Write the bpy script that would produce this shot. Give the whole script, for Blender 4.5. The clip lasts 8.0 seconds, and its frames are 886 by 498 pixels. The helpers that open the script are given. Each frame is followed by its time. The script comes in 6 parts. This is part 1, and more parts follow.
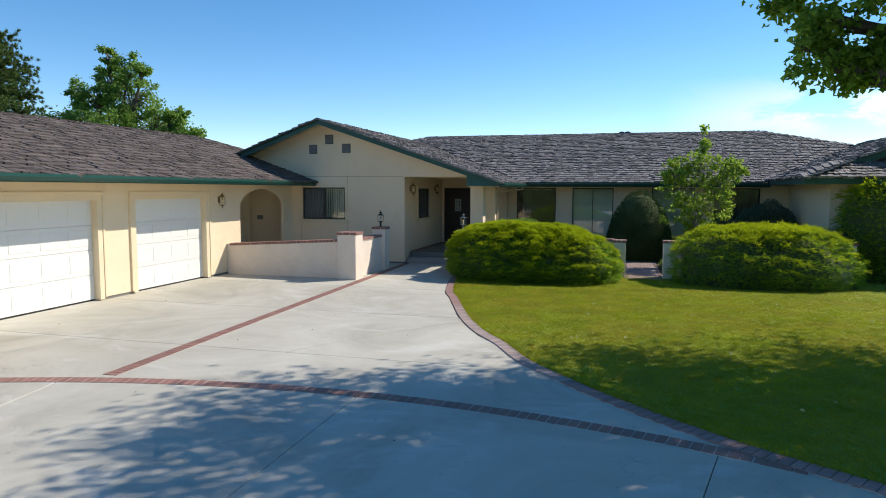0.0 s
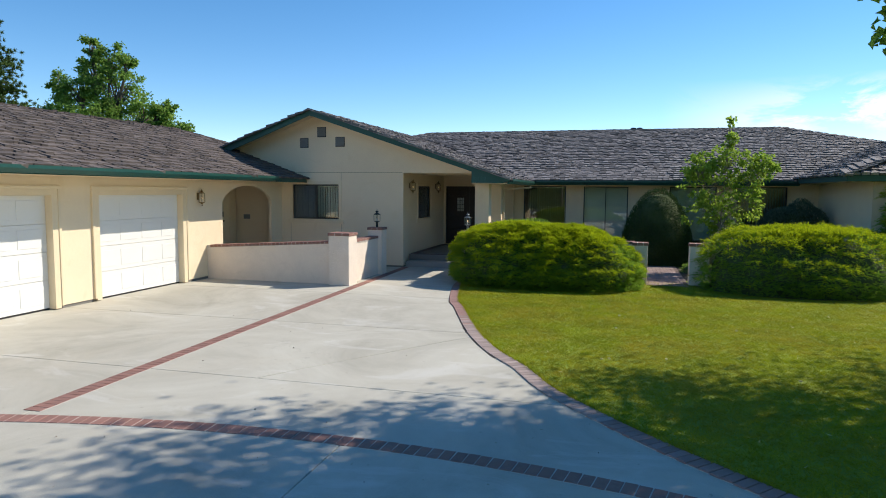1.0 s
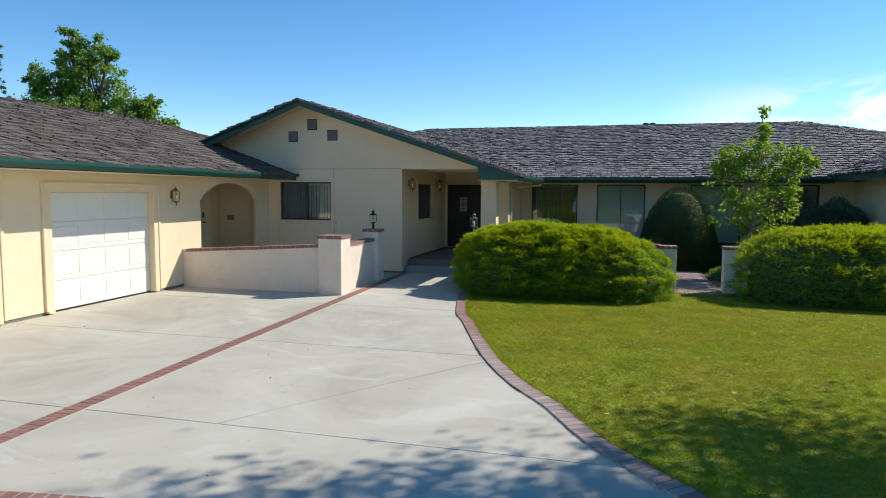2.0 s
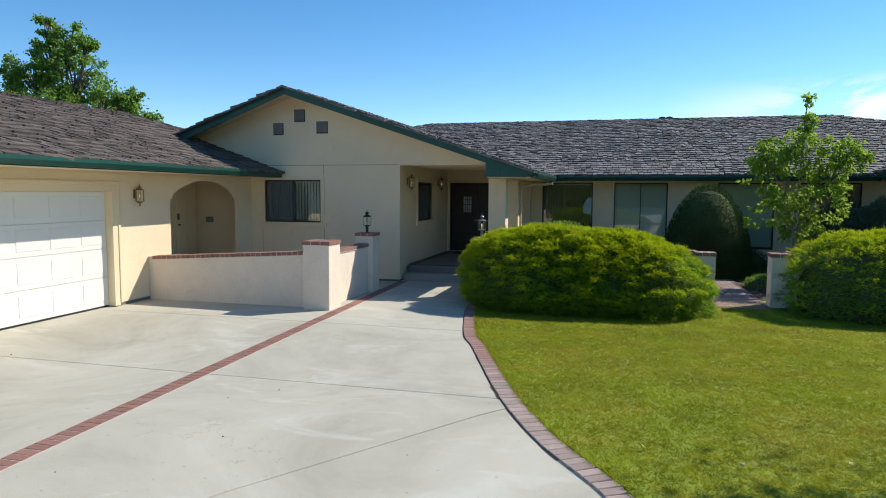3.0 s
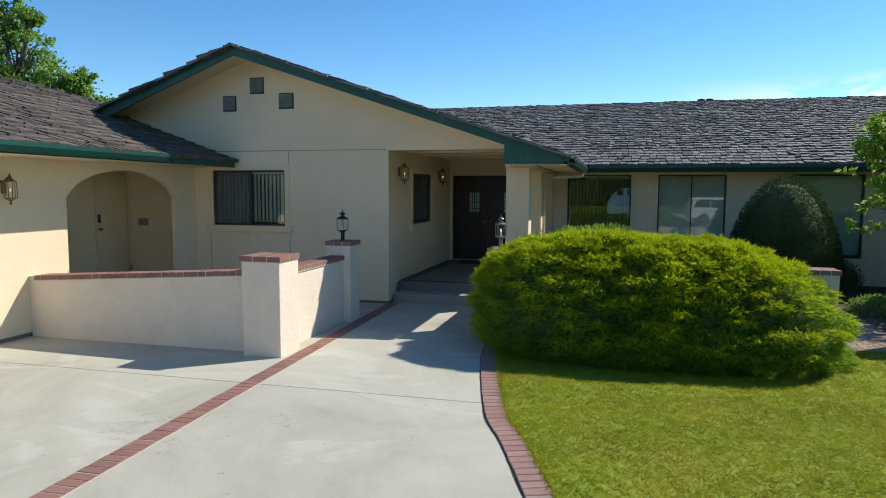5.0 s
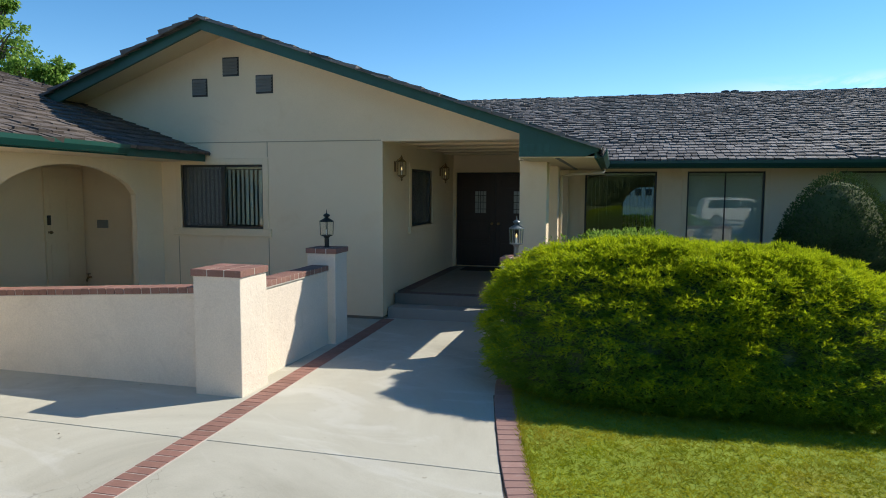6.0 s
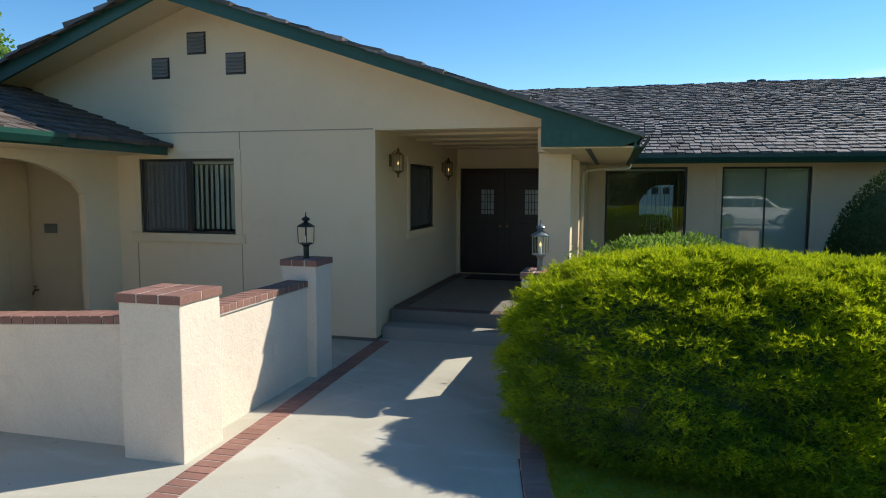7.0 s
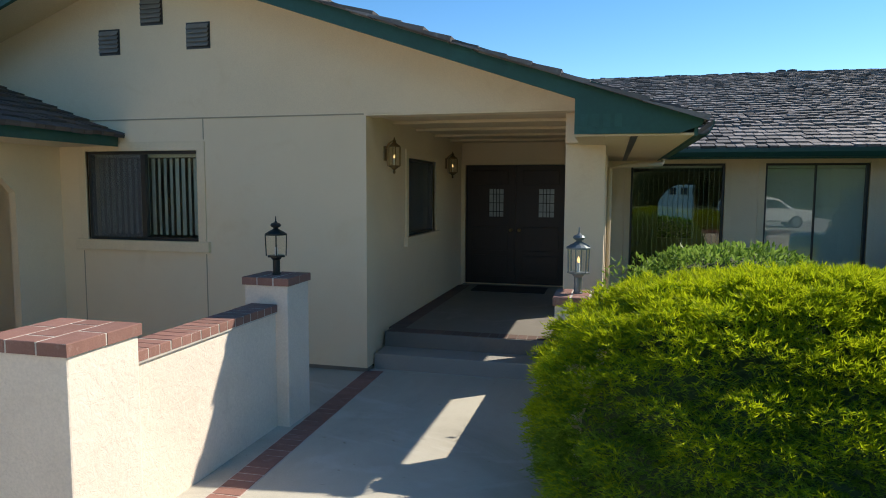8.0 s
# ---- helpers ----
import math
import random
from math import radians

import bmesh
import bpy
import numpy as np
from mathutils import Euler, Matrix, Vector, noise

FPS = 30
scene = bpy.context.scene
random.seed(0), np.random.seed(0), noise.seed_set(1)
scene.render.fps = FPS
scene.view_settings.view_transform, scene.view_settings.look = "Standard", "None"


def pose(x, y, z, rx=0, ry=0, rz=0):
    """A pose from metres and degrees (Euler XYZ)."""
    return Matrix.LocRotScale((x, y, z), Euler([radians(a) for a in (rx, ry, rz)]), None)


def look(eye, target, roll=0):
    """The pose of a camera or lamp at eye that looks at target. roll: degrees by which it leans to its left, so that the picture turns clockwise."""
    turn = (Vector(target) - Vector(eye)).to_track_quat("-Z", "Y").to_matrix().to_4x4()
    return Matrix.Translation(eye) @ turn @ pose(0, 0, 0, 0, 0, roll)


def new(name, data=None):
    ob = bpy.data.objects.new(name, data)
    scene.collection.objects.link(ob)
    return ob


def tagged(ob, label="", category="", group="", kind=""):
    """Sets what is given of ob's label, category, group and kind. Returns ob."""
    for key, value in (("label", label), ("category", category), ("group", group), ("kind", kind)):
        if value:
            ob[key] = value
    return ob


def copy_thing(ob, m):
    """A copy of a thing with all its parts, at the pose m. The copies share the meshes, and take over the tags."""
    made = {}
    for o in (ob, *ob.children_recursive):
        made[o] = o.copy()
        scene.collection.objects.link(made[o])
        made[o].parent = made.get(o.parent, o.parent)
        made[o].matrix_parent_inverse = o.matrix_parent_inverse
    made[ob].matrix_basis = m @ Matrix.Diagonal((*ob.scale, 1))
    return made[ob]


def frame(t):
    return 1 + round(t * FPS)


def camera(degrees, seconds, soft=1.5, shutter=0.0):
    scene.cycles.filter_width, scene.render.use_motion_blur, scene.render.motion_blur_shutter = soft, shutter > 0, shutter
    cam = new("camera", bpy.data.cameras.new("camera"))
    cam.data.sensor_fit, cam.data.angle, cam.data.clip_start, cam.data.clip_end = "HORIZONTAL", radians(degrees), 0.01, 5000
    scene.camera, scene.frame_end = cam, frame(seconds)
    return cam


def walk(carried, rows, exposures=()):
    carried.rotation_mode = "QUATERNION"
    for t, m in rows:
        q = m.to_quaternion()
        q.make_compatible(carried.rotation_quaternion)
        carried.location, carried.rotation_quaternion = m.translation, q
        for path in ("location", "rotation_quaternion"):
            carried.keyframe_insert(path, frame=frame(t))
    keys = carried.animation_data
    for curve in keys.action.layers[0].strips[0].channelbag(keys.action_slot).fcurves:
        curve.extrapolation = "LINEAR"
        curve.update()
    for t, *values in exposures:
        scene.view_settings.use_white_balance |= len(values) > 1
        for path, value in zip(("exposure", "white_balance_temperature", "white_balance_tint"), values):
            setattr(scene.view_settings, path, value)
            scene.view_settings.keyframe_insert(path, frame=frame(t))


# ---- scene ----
cam = camera(68.0, 8.0, 1.0)
PATH = [
    (0, (0.438, -0.595, 2.374), (-0.083, 1.327, 2.193), 0.2),
    (0.5, (0.187, 0.189, 2.31), (-0.333, 2.112, 2.132), 0.3),
    (1, (-0.104, 1.018, 2.249), (-0.621, 2.942, 2.073), 0.4),
    (1.5, (-0.423, 1.818, 2.18), (-0.934, 3.744, 2.009), 0.4),
    (3, (-1.28, 4.458, 2.135), (-1.785, 6.386, 1.963), 0.3),
    (3.5, (-1.572, 5.359, 2.107), (-2.076, 7.287, 1.934), 0.3),
    (4, (-1.813, 6.283, 2.062), (-2.316, 8.211, 1.892), 0.3),
    (4.5, (-2.096, 7.204, 2.038), (-2.596, 9.133, 1.868), 0.3),
    (4.7, (-2.196, 7.583, 2.048), (-2.693, 9.512, 1.872), 0.2),
    (6, (-2.783, 9.735, 2.011), (-3.284, 11.664, 1.835), 0.3),
    (6.5, (-3.012, 10.516, 1.996), (-3.513, 12.445, 1.819), 0.2),
    (7, (-3.25, 11.262, 2.0), (-3.748, 13.191, 1.821), 0.2),
    (7.5, (-3.486, 11.996, 1.988), (-3.982, 13.926, 1.81), 0.2),
    (8, (-3.7, 12.714, 1.987), (-4.194, 14.644, 1.808), 0.3),
]
walk(cam, [(t, look(eye, target, roll)) for t, eye, target, roll in PATH], exposures=[(0.0, 0.23, 7900, 12.0), (4.0, 0.25, 7850, 8.0), (6.5, 0.28, 8000, 7.5), (8.0, 0.42, 8300, 11.0)])

# ---- world and sun ----
SUN = Vector((0.783 * math.cos(radians(41.3)), 0.622 * math.cos(radians(41.3)), math.sin(radians(41.3))))
world = bpy.data.worlds.new("sky")
scene.world = world
world.use_nodes = True
wn, wl = world.node_tree.nodes, world.node_tree.links
wn.clear()
w_out, w_bg, w_sky = wn.new("ShaderNodeOutputWorld"), wn.new("ShaderNodeBackground"), wn.new("ShaderNodeTexSky")
w_sky.sky_type, w_sky.sun_disc = "NISHITA", False
w_sky.sun_elevation, w_sky.sun_rotation = radians(41.3), math.atan2(0.783, 0.622)
w_sky.altitude, w_sky.air_density, w_sky.dust_density, w_sky.ozone_density = 2600, 1.0, 0.0, 3.0
w_hue = wn.new("ShaderNodeHueSaturation")
w_hue.inputs["Saturation"].default_value = 1.29
w_bg.inputs["Strength"].default_value = 0.182
wl.new(w_sky.outputs[0], w_hue.inputs["Color"])
wl.new(w_hue.outputs[0], w_bg.inputs["Color"])
wl.new(w_bg.outputs[0], w_out.inputs["Surface"])
sun = new("sun", bpy.data.lights.new("sun", "SUN"))
sun.data.energy, sun.data.angle, sun.data.color = 4.4, radians(0.53), (0.965, 0.98, 1.0)
sun.matrix_world = look(SUN * 60, (0, 0, 0))


# ---- materials ----
random.seed(11)

def tree_of(name):
    m = bpy.data.materials.new(name)
    m.use_nodes = True
    nt = m.node_tree
    nt.nodes.clear()
    out = nt.nodes.new("ShaderNodeOutputMaterial")
    b = nt.nodes.new("ShaderNodeBsdfPrincipled")
    nt.links.new(b.outputs[0], out.inputs["Surface"])
    return m, nt, b


def coords(nt, scale, stretch=(1, 1, 1)):
    """World-sized coordinates for textures."""
    tc, mp = nt.nodes.new("ShaderNodeNewGeometry"), nt.nodes.new("ShaderNodeMapping")
    mp.inputs["Scale"].default_value = [scale * s for s in stretch]
    nt.links.new(tc.outputs["Position"], mp.inputs["Vector"])
    return mp.outputs[0]


def noise_tex(nt, vec, detail=4.0, rough=0.6, dist=0.0):
    n = nt.nodes.new("ShaderNodeTexNoise")
    n.inputs["Scale"].default_value, n.inputs["Detail"].default_value = 1.0, detail
    n.inputs["Roughness"].default_value, n.inputs["Distortion"].default_value = rough, dist
    nt.links.new(vec, n.inputs["Vector"])
    return n.outputs[0]


def ramp(nt, fac, stops):
    r = nt.nodes.new("ShaderNodeValToRGB")
    while len(r.color_ramp.elements) < len(stops):
        r.color_ramp.elements.new(0.5)
    for e, (p, c) in zip(r.color_ramp.elements, stops):
        e.position, e.color = p, (*c, 1)
    nt.links.new(fac, r.inputs[0])
    return r.outputs[0]


def mix(nt, fac, a, b, kind="MIX"):
    n = nt.nodes.new("ShaderNodeMix")
    n.data_type, n.blend_type = "RGBA", kind
    for sock, v in ((n.inputs[0], fac), (n.inputs[6], a), (n.inputs[7], b)):
        if isinstance(v, bpy.types.NodeSocket):
            nt.links.new(v, sock)
        elif isinstance(v, (int, float)):
            sock.default_value = v
        else:
            sock.default_value = (*v, 1)
    return n.outputs[2]


def bump(nt, b, height, strength, distance):
    n = nt.nodes.new("ShaderNodeBump")
    n.inputs["Strength"].default_value, n.inputs["Distance"].default_value = strength, distance
    nt.links.new(height, n.inputs["Height"])
    nt.links.new(n.outputs[0], b.inputs["Normal"])


def rand_obj(nt):
    return nt.nodes.new("ShaderNodeObjectInfo").outputs["Random"]


def rand_island(nt):
    return nt.nodes.new("ShaderNodeNewGeometry").outputs["Random Per Island"]


def surface(name, base, vary=0.12, scale=1.2, fine=60.0, rough=0.8, relief=0.25, depth=0.004, spots=None, metal=0.0, stretch=(1, 1, 1), island=False, per_object=False, spread=0.3):
    """A matt or glossy surface with broad mottling, fine grain and relief; spots: a second colour in worn patches."""
    m, nt, b = tree_of(name)
    dark, light = [c * (1 - vary) for c in base], [min(1, c * (1 + vary)) for c in base]
    broad = noise_tex(nt, coords(nt, scale, stretch), 5, 0.65, 0.4)
    col = ramp(nt, broad, [(0.3, dark), (0.7, light)])
    grain = noise_tex(nt, coords(nt, fine, stretch), 3, 0.6)
    col = mix(nt, 0.35, col, ramp(nt, grain, [(0.25, [c * 0.75 for c in base]), (0.75, [min(1, c * 1.2) for c in base])]))
    if spots:
        patch = ramp(nt, noise_tex(nt, coords(nt, scale * 2.3, stretch), 6, 0.7, 1.0), [(0.55, (0, 0, 0)), (0.72, (1, 1, 1))])
        col = mix(nt, patch, col, spots)
    if island or per_object:
        r = rand_island(nt) if island else rand_obj(nt)
        col = mix(nt, 1.0, col, ramp(nt, r, [(0, (1 - spread,) * 3), (1, (1.0,) * 3)]), "MULTIPLY")
    nt.links.new(col, b.inputs["Base Color"])
    b.inputs["Roughness"].default_value, b.inputs["Metallic"].default_value = rough, metal
    if relief:
        bump(nt, b, grain, relief, depth)
    return m


def foliage(name, dark, light, rough=0.5, through_light=0.35, dry=None):
    """Leaves: colour by leaf, some light let through."""
    m, nt, b = tree_of(name)
    col = ramp(nt, rand_island(nt), [(0, dark), (0.6, [(a + c) / 2 for a, c in zip(dark, light)]), (1, light)])
    if dry:
        col = mix(nt, ramp(nt, noise_tex(nt, coords(nt, 0.75), 6, 0.66, 0.8), [(0.40, (0, 0, 0)), (0.64, (0.7, 0.7, 0.7))]), col, dry)
    patch = noise_tex(nt, coords(nt, 1.6), 3, 0.6)
    col = mix(nt, 1.0, col, ramp(nt, patch, [(0.3, (0.72, 0.75, 0.7)), (0.7, (1.1, 1.08, 1.0))]), "MULTIPLY")
    nt.links.new(col, b.inputs["Base Color"])
    b.inputs["Roughness"].default_value = rough
    b.inputs["Specular IOR Level"].default_value = 0.12
    t, add = nt.nodes.new("ShaderNodeBsdfTranslucent"), nt.nodes.new("ShaderNodeMixShader")
    nt.links.new(col, t.inputs["Color"])
    add.inputs[0].default_value = through_light
    out = [n for n in nt.nodes if n.type == "OUTPUT_MATERIAL"][0]
    nt.links.new(b.outputs[0], add.inputs[1])
    nt.links.new(t.outputs[0], add.inputs[2])
    nt.links.new(add.outputs[0], out.inputs["Surface"])
    return m


def pane_material(name, tint, gloss_ior=1.5):
    m = bpy.data.materials.new(name)
    m.use_nodes = True
    nt = m.node_tree
    nt.nodes.clear()
    out, mx = nt.nodes.new("ShaderNodeOutputMaterial"), nt.nodes.new("ShaderNodeMixShader")
    tr, gl, lw = nt.nodes.new("ShaderNodeBsdfTransparent"), nt.nodes.new("ShaderNodeBsdfGlossy"), nt.nodes.new("ShaderNodeLayerWeight")
    power, fr = nt.nodes.new("ShaderNodeMath"), nt.nodes.new("ShaderNodeMath")
    lw.inputs["Blend"].default_value = 0.5
    power.operation, fr.operation = "POWER", "MULTIPLY_ADD"
    low = ((gloss_ior - 1) / (gloss_ior + 1)) ** 2
    power.inputs[1].default_value, fr.inputs[1].default_value, fr.inputs[2].default_value = 5.0, 1 - low, low
    nt.links.new(lw.outputs["Facing"], power.inputs[0])
    nt.links.new(power.outputs[0], fr.inputs[0])
    tr.inputs["Color"].default_value, gl.inputs["Roughness"].default_value = (*tint, 1), 0.0
    for a, c in ((fr.outputs[0], mx.inputs[0]), (tr.outputs[0], mx.inputs[1]), (gl.outputs[0], mx.inputs[2]), (mx.outputs[0], out.inputs["Surface"])):
        nt.links.new(a, c)
    return m


def glow(name, colour, strength):
    m, nt, b = tree_of(name)
    b.inputs["Base Color"].default_value = (*colour, 1)
    b.inputs["Emission Color"].default_value, b.inputs["Emission Strength"].default_value = (*colour, 1), strength
    return m


STUCCO = surface("cream_stucco", (0.85, 0.69, 0.49), 0.06, 0.7, 140, 0.92, 0.4, 0.005, spots=(0.80, 0.635, 0.43))
WALL_STUCCO = surface("pinkish_stucco", (0.79, 0.68, 0.575), 0.09, 1.3, 60, 0.92, 0.4, 0.006, spots=(0.71, 0.605, 0.505))


def trowelled(m, scale, strength, depth):
    """Adds the patchy ridges of a skip-trowelled coat over the fine grain."""
    nt = m.node_tree
    b = [n for n in nt.nodes if n.type == "BSDF_PRINCIPLED"][0]
    grain = b.inputs["Normal"].links[0].from_node
    height = ramp(nt, noise_tex(nt, coords(nt, scale), 5, 0.62, 0.8), [(0.42, (0, 0, 0)), (0.56, (0.8, 0.8, 0.8)), (0.7, (1, 1, 1))])
    n = nt.nodes.new("ShaderNodeBump")
    n.inputs["Strength"].default_value, n.inputs["Distance"].default_value = strength, depth
    nt.links.new(height, n.inputs["Height"])
    nt.links.new(grain.outputs[0], n.inputs["Normal"])
    nt.links.new(n.outputs[0], b.inputs["Normal"])


trowelled(WALL_STUCCO, 15.0, 0.30, 0.008)
trowelled(STUCCO, 11.0, 0.15, 0.006)
SOFFIT = surface("cream_board", (0.73, 0.595, 0.41), 0.05, 0.8, 60, 0.85, 0.15, 0.002)
GREEN = surface("green_paint", (0.010, 0.085, 0.066), 0.2, 1.5, 30, 0.5, 0.2, 0.002, spots=(0.016, 0.105, 0.083))
FADED = surface("faded_green_paint", (0.018, 0.102, 0.081), 0.2, 3.0, 60, 0.6, 0.1, 0.001)
GUTTER = surface("green_metal", (0.008, 0.070, 0.055), 0.1, 1.5, 40, 0.33, 0.05, 0.001)
DOOR_WHITE = surface("white_door_paint", (0.80, 0.79, 0.75), 0.03, 0.8, 120, 0.5, 0.1, 0.001)
TRIM = surface("cream_trim_paint", (0.82, 0.665, 0.455), 0.05, 1.0, 70, 0.7, 0.15, 0.002)


def weathered_concrete():
    """Broom-finished slabs: broad grey and buff patches, pale bloom, hairline cracks, dark specks."""
    m, nt, b = tree_of("concrete")
    patch = noise_tex(nt, coords(nt, 0.42), 6, 0.68, 0.9)
    col = ramp(nt, patch, [(0.30, (0.365, 0.345, 0.285)), (0.5, (0.48, 0.46, 0.39)), (0.70, (0.555, 0.54, 0.465))])
    buff = ramp(nt, noise_tex(nt, coords(nt, 0.9, (1, 0.45, 1)), 5, 0.7, 1.4), [(0.52, (0, 0, 0)), (0.74, (0.55, 0.55, 0.55))])
    col = mix(nt, buff, col, (0.50, 0.46, 0.375))
    bloom = ramp(nt, noise_tex(nt, coords(nt, 0.9, (0.6, 1.2, 1)), 5, 0.62, 1.6), [(0.555, (0, 0, 0)), (0.62, (0.28, 0.28, 0.28)), (0.72, (0.5, 0.5, 0.5))])
    col = mix(nt, bloom, col, (0.64, 0.635, 0.60))
    grain = noise_tex(nt, coords(nt, 95), 4, 0.65)
    col = mix(nt, 0.4, col, mix(nt, 1.0, col, ramp(nt, grain, [(0.25, (0.62, 0.62, 0.62)), (0.75, (1.3, 1.3, 1.3))]), "MULTIPLY"))
    speck = ramp(nt, noise_tex(nt, coords(nt, 14), 2, 0.5), [(0.70, (1, 1, 1)), (0.76, (0.72, 0.70, 0.66))])
    col = mix(nt, 1.0, col, speck, "MULTIPLY")
    bend = noise_tex(nt, coords(nt, 1.3), 4, 0.6)
    vor = nt.nodes.new("ShaderNodeTexVoronoi")
    vor.feature = "DISTANCE_TO_EDGE"
    vor.inputs["Scale"].default_value = 1.0
    shift = nt.nodes.new("ShaderNodeVectorMath")
    shift.operation = "ADD"
    nt.links.new(coords(nt, 0.33), shift.inputs[0])
    nt.links.new(bend, shift.inputs[1])
    nt.links.new(shift.outputs[0], vor.inputs["Vector"])
    crack = ramp(nt, vor.outputs["Distance"], [(0.0, (1, 1, 1)), (0.0022, (1, 1, 1)), (0.0042, (0, 0, 0))])
    some = ramp(nt, noise_tex(nt, coords(nt, 0.28), 2, 0.5), [(0.58, (0, 0, 0)), (0.63, (0.6, 0.6, 0.6))])
    col = mix(nt, mix(nt, 1.0, crack, some, "MULTIPLY"), col, (0.20, 0.185, 0.16))
    col = mix(nt, 1.0, col, ramp(nt, rand_obj(nt), [(0, (0.95, 0.95, 0.95)), (1, (1.0, 1.0, 1.0))]), "MULTIPLY")
    nt.links.new(col, b.inputs["Base Color"])
    b.inputs["Roughness"].default_value = 0.85
    bump(nt, b, grain, 0.3, 0.003)
    return m


CONCRETE = weathered_concrete()
CONCRETE_DARK = surface("foundation_concrete", (0.20, 0.19, 0.17), 0.15, 1.5, 60, 0.9, 0.3, 0.004)
PORCH = surface("dark_porch_concrete", (0.19, 0.178, 0.157), 0.14, 1.1, 90, 0.85, 0.25, 0.003, spots=(0.23, 0.217, 0.195))
STEP = surface("step_concrete", (0.33, 0.315, 0.285), 0.08, 0.9, 90, 0.85, 0.25, 0.003)
BRICK = surface("red_brick", (0.31, 0.155, 0.125), 0.16, 6.0, 110, 0.88, 0.5, 0.004, spots=(0.37, 0.225, 0.19), per_object=True, spread=0.22)
PAVER = surface("faded_brick", (0.41, 0.315, 0.285), 0.14, 5.0, 110, 0.88, 0.4, 0.004, spots=(0.40, 0.32, 0.29), per_object=True, spread=0.28)
DULL_BRICK = surface("dull_brick", (0.15, 0.098, 0.085), 0.16, 6.0, 110, 0.9, 0.4, 0.004, per_object=True, spread=0.2)
ROSY = surface("rosy_brick", (0.36, 0.21, 0.185), 0.14, 5.0, 110, 0.88, 0.4, 0.004, spots=(0.39, 0.26, 0.235), per_object=True, spread=0.24)
PATH_BRICK = surface("path_brick", (0.36, 0.255, 0.225), 0.14, 5.0, 110, 0.88, 0.4, 0.004, spots=(0.45, 0.37, 0.34), per_object=True, spread=0.3)
JOINT = surface("stucco_joint", (0.40, 0.33, 0.23), 0.1, 3.0, 60, 0.95, 0.1, 0.001)
GROUT = surface("band_grout", (0.52, 0.46, 0.42), 0.12, 3.0, 120, 0.95, 0.4, 0.003)
MORTAR = surface("mortar", (0.56, 0.51, 0.45), 0.1, 3.0, 120, 0.95, 0.4, 0.003)
SHAKE_BROWN = surface("weathered_brown_shake", (0.15, 0.12, 0.107), 0.25, 3.0, 55, 0.9, 0.6, 0.004, spots=(0.225, 0.195, 0.175), stretch=(1, 0.25, 1), per_object=True, spread=0.5)
SHAKE_BROWN_ALL = surface("weathered_brown_shakes", (0.15, 0.12, 0.107), 0.25, 3.0, 55, 0.9, 0.6, 0.004, spots=(0.225, 0.195, 0.175), island=True, spread=0.5)
SHAKE_GREY = surface("weathered_grey_shake", (0.24, 0.215, 0.205), 0.25, 3.0, 55, 0.68, 0.6, 0.004, spots=(0.40, 0.38, 0.365), per_object=True, spread=0.75)
SHAKE_GREY_ALL = surface("weathered_grey_shakes", (0.24, 0.215, 0.205), 0.25, 3.0, 55, 0.68, 0.6, 0.004, spots=(0.40, 0.38, 0.365), island=True, spread=0.75)
FELT = surface("roof_felt", (0.035, 0.03, 0.028), 0.2, 2.0, 60, 0.95, 0.2, 0.003)
SASH = surface("dark_bronze_sash", (0.040, 0.038, 0.036), 0.1, 3.0, 80, 0.4, 0.05, 0.001)
DOOR_BROWN = surface("dark_stained_wood", (0.030, 0.016, 0.011), 0.3, 2.0, 40, 0.45, 0.2, 0.002, stretch=(3, 3, 0.3))
IRON = surface("black_iron", (0.018, 0.022, 0.022), 0.2, 6.0, 90, 0.45, 0.15, 0.001, metal=0.3)
VENT_GREY = surface("grey_vent_paint", (0.22, 0.225, 0.215), 0.12, 6.0, 90, 0.7, 0.1, 0.001)
PEWTER = surface("weathered_grey_metal", (0.17, 0.20, 0.21), 0.2, 8.0, 90, 0.42, 0.15, 0.001, metal=0.5)
BRASS = surface("aged_brass", (0.25, 0.165, 0.075), 0.2, 9.0, 90, 0.38, 0.1, 0.001, metal=0.85)
GLASS = pane_material("window_glass", (0.86, 0.92, 0.89), 1.85)
LAMP_GLASS = pane_material("lamp_glass", (0.97, 0.97, 0.95), 1.3)
BULB = glow("lamp_bulb", (1.0, 0.70, 0.36), 0.95)


def hazy_screen():
    """Grey screen sheet: most light passes, the rest scatters as a painted haze over the pane."""
    m = bpy.data.materials.new("screen_haze")
    m.use_nodes = True
    nt = m.node_tree
    nt.nodes.clear()
    out, mx = nt.nodes.new("ShaderNodeOutputMaterial"), nt.nodes.new("ShaderNodeMixShader")
    tr, df = nt.nodes.new("ShaderNodeBsdfTransparent"), nt.nodes.new("ShaderNodeBsdfDiffuse")
    df.inputs["Color"].default_value = (0.17, 0.18, 0.19, 1)
    mx.inputs[0].default_value = 0.36
    for a, c in ((tr.outputs[0], mx.inputs[1]), (df.outputs[0], mx.inputs[2]), (mx.outputs[0], out.inputs["Surface"])):
        nt.links.new(a, c)
    return m


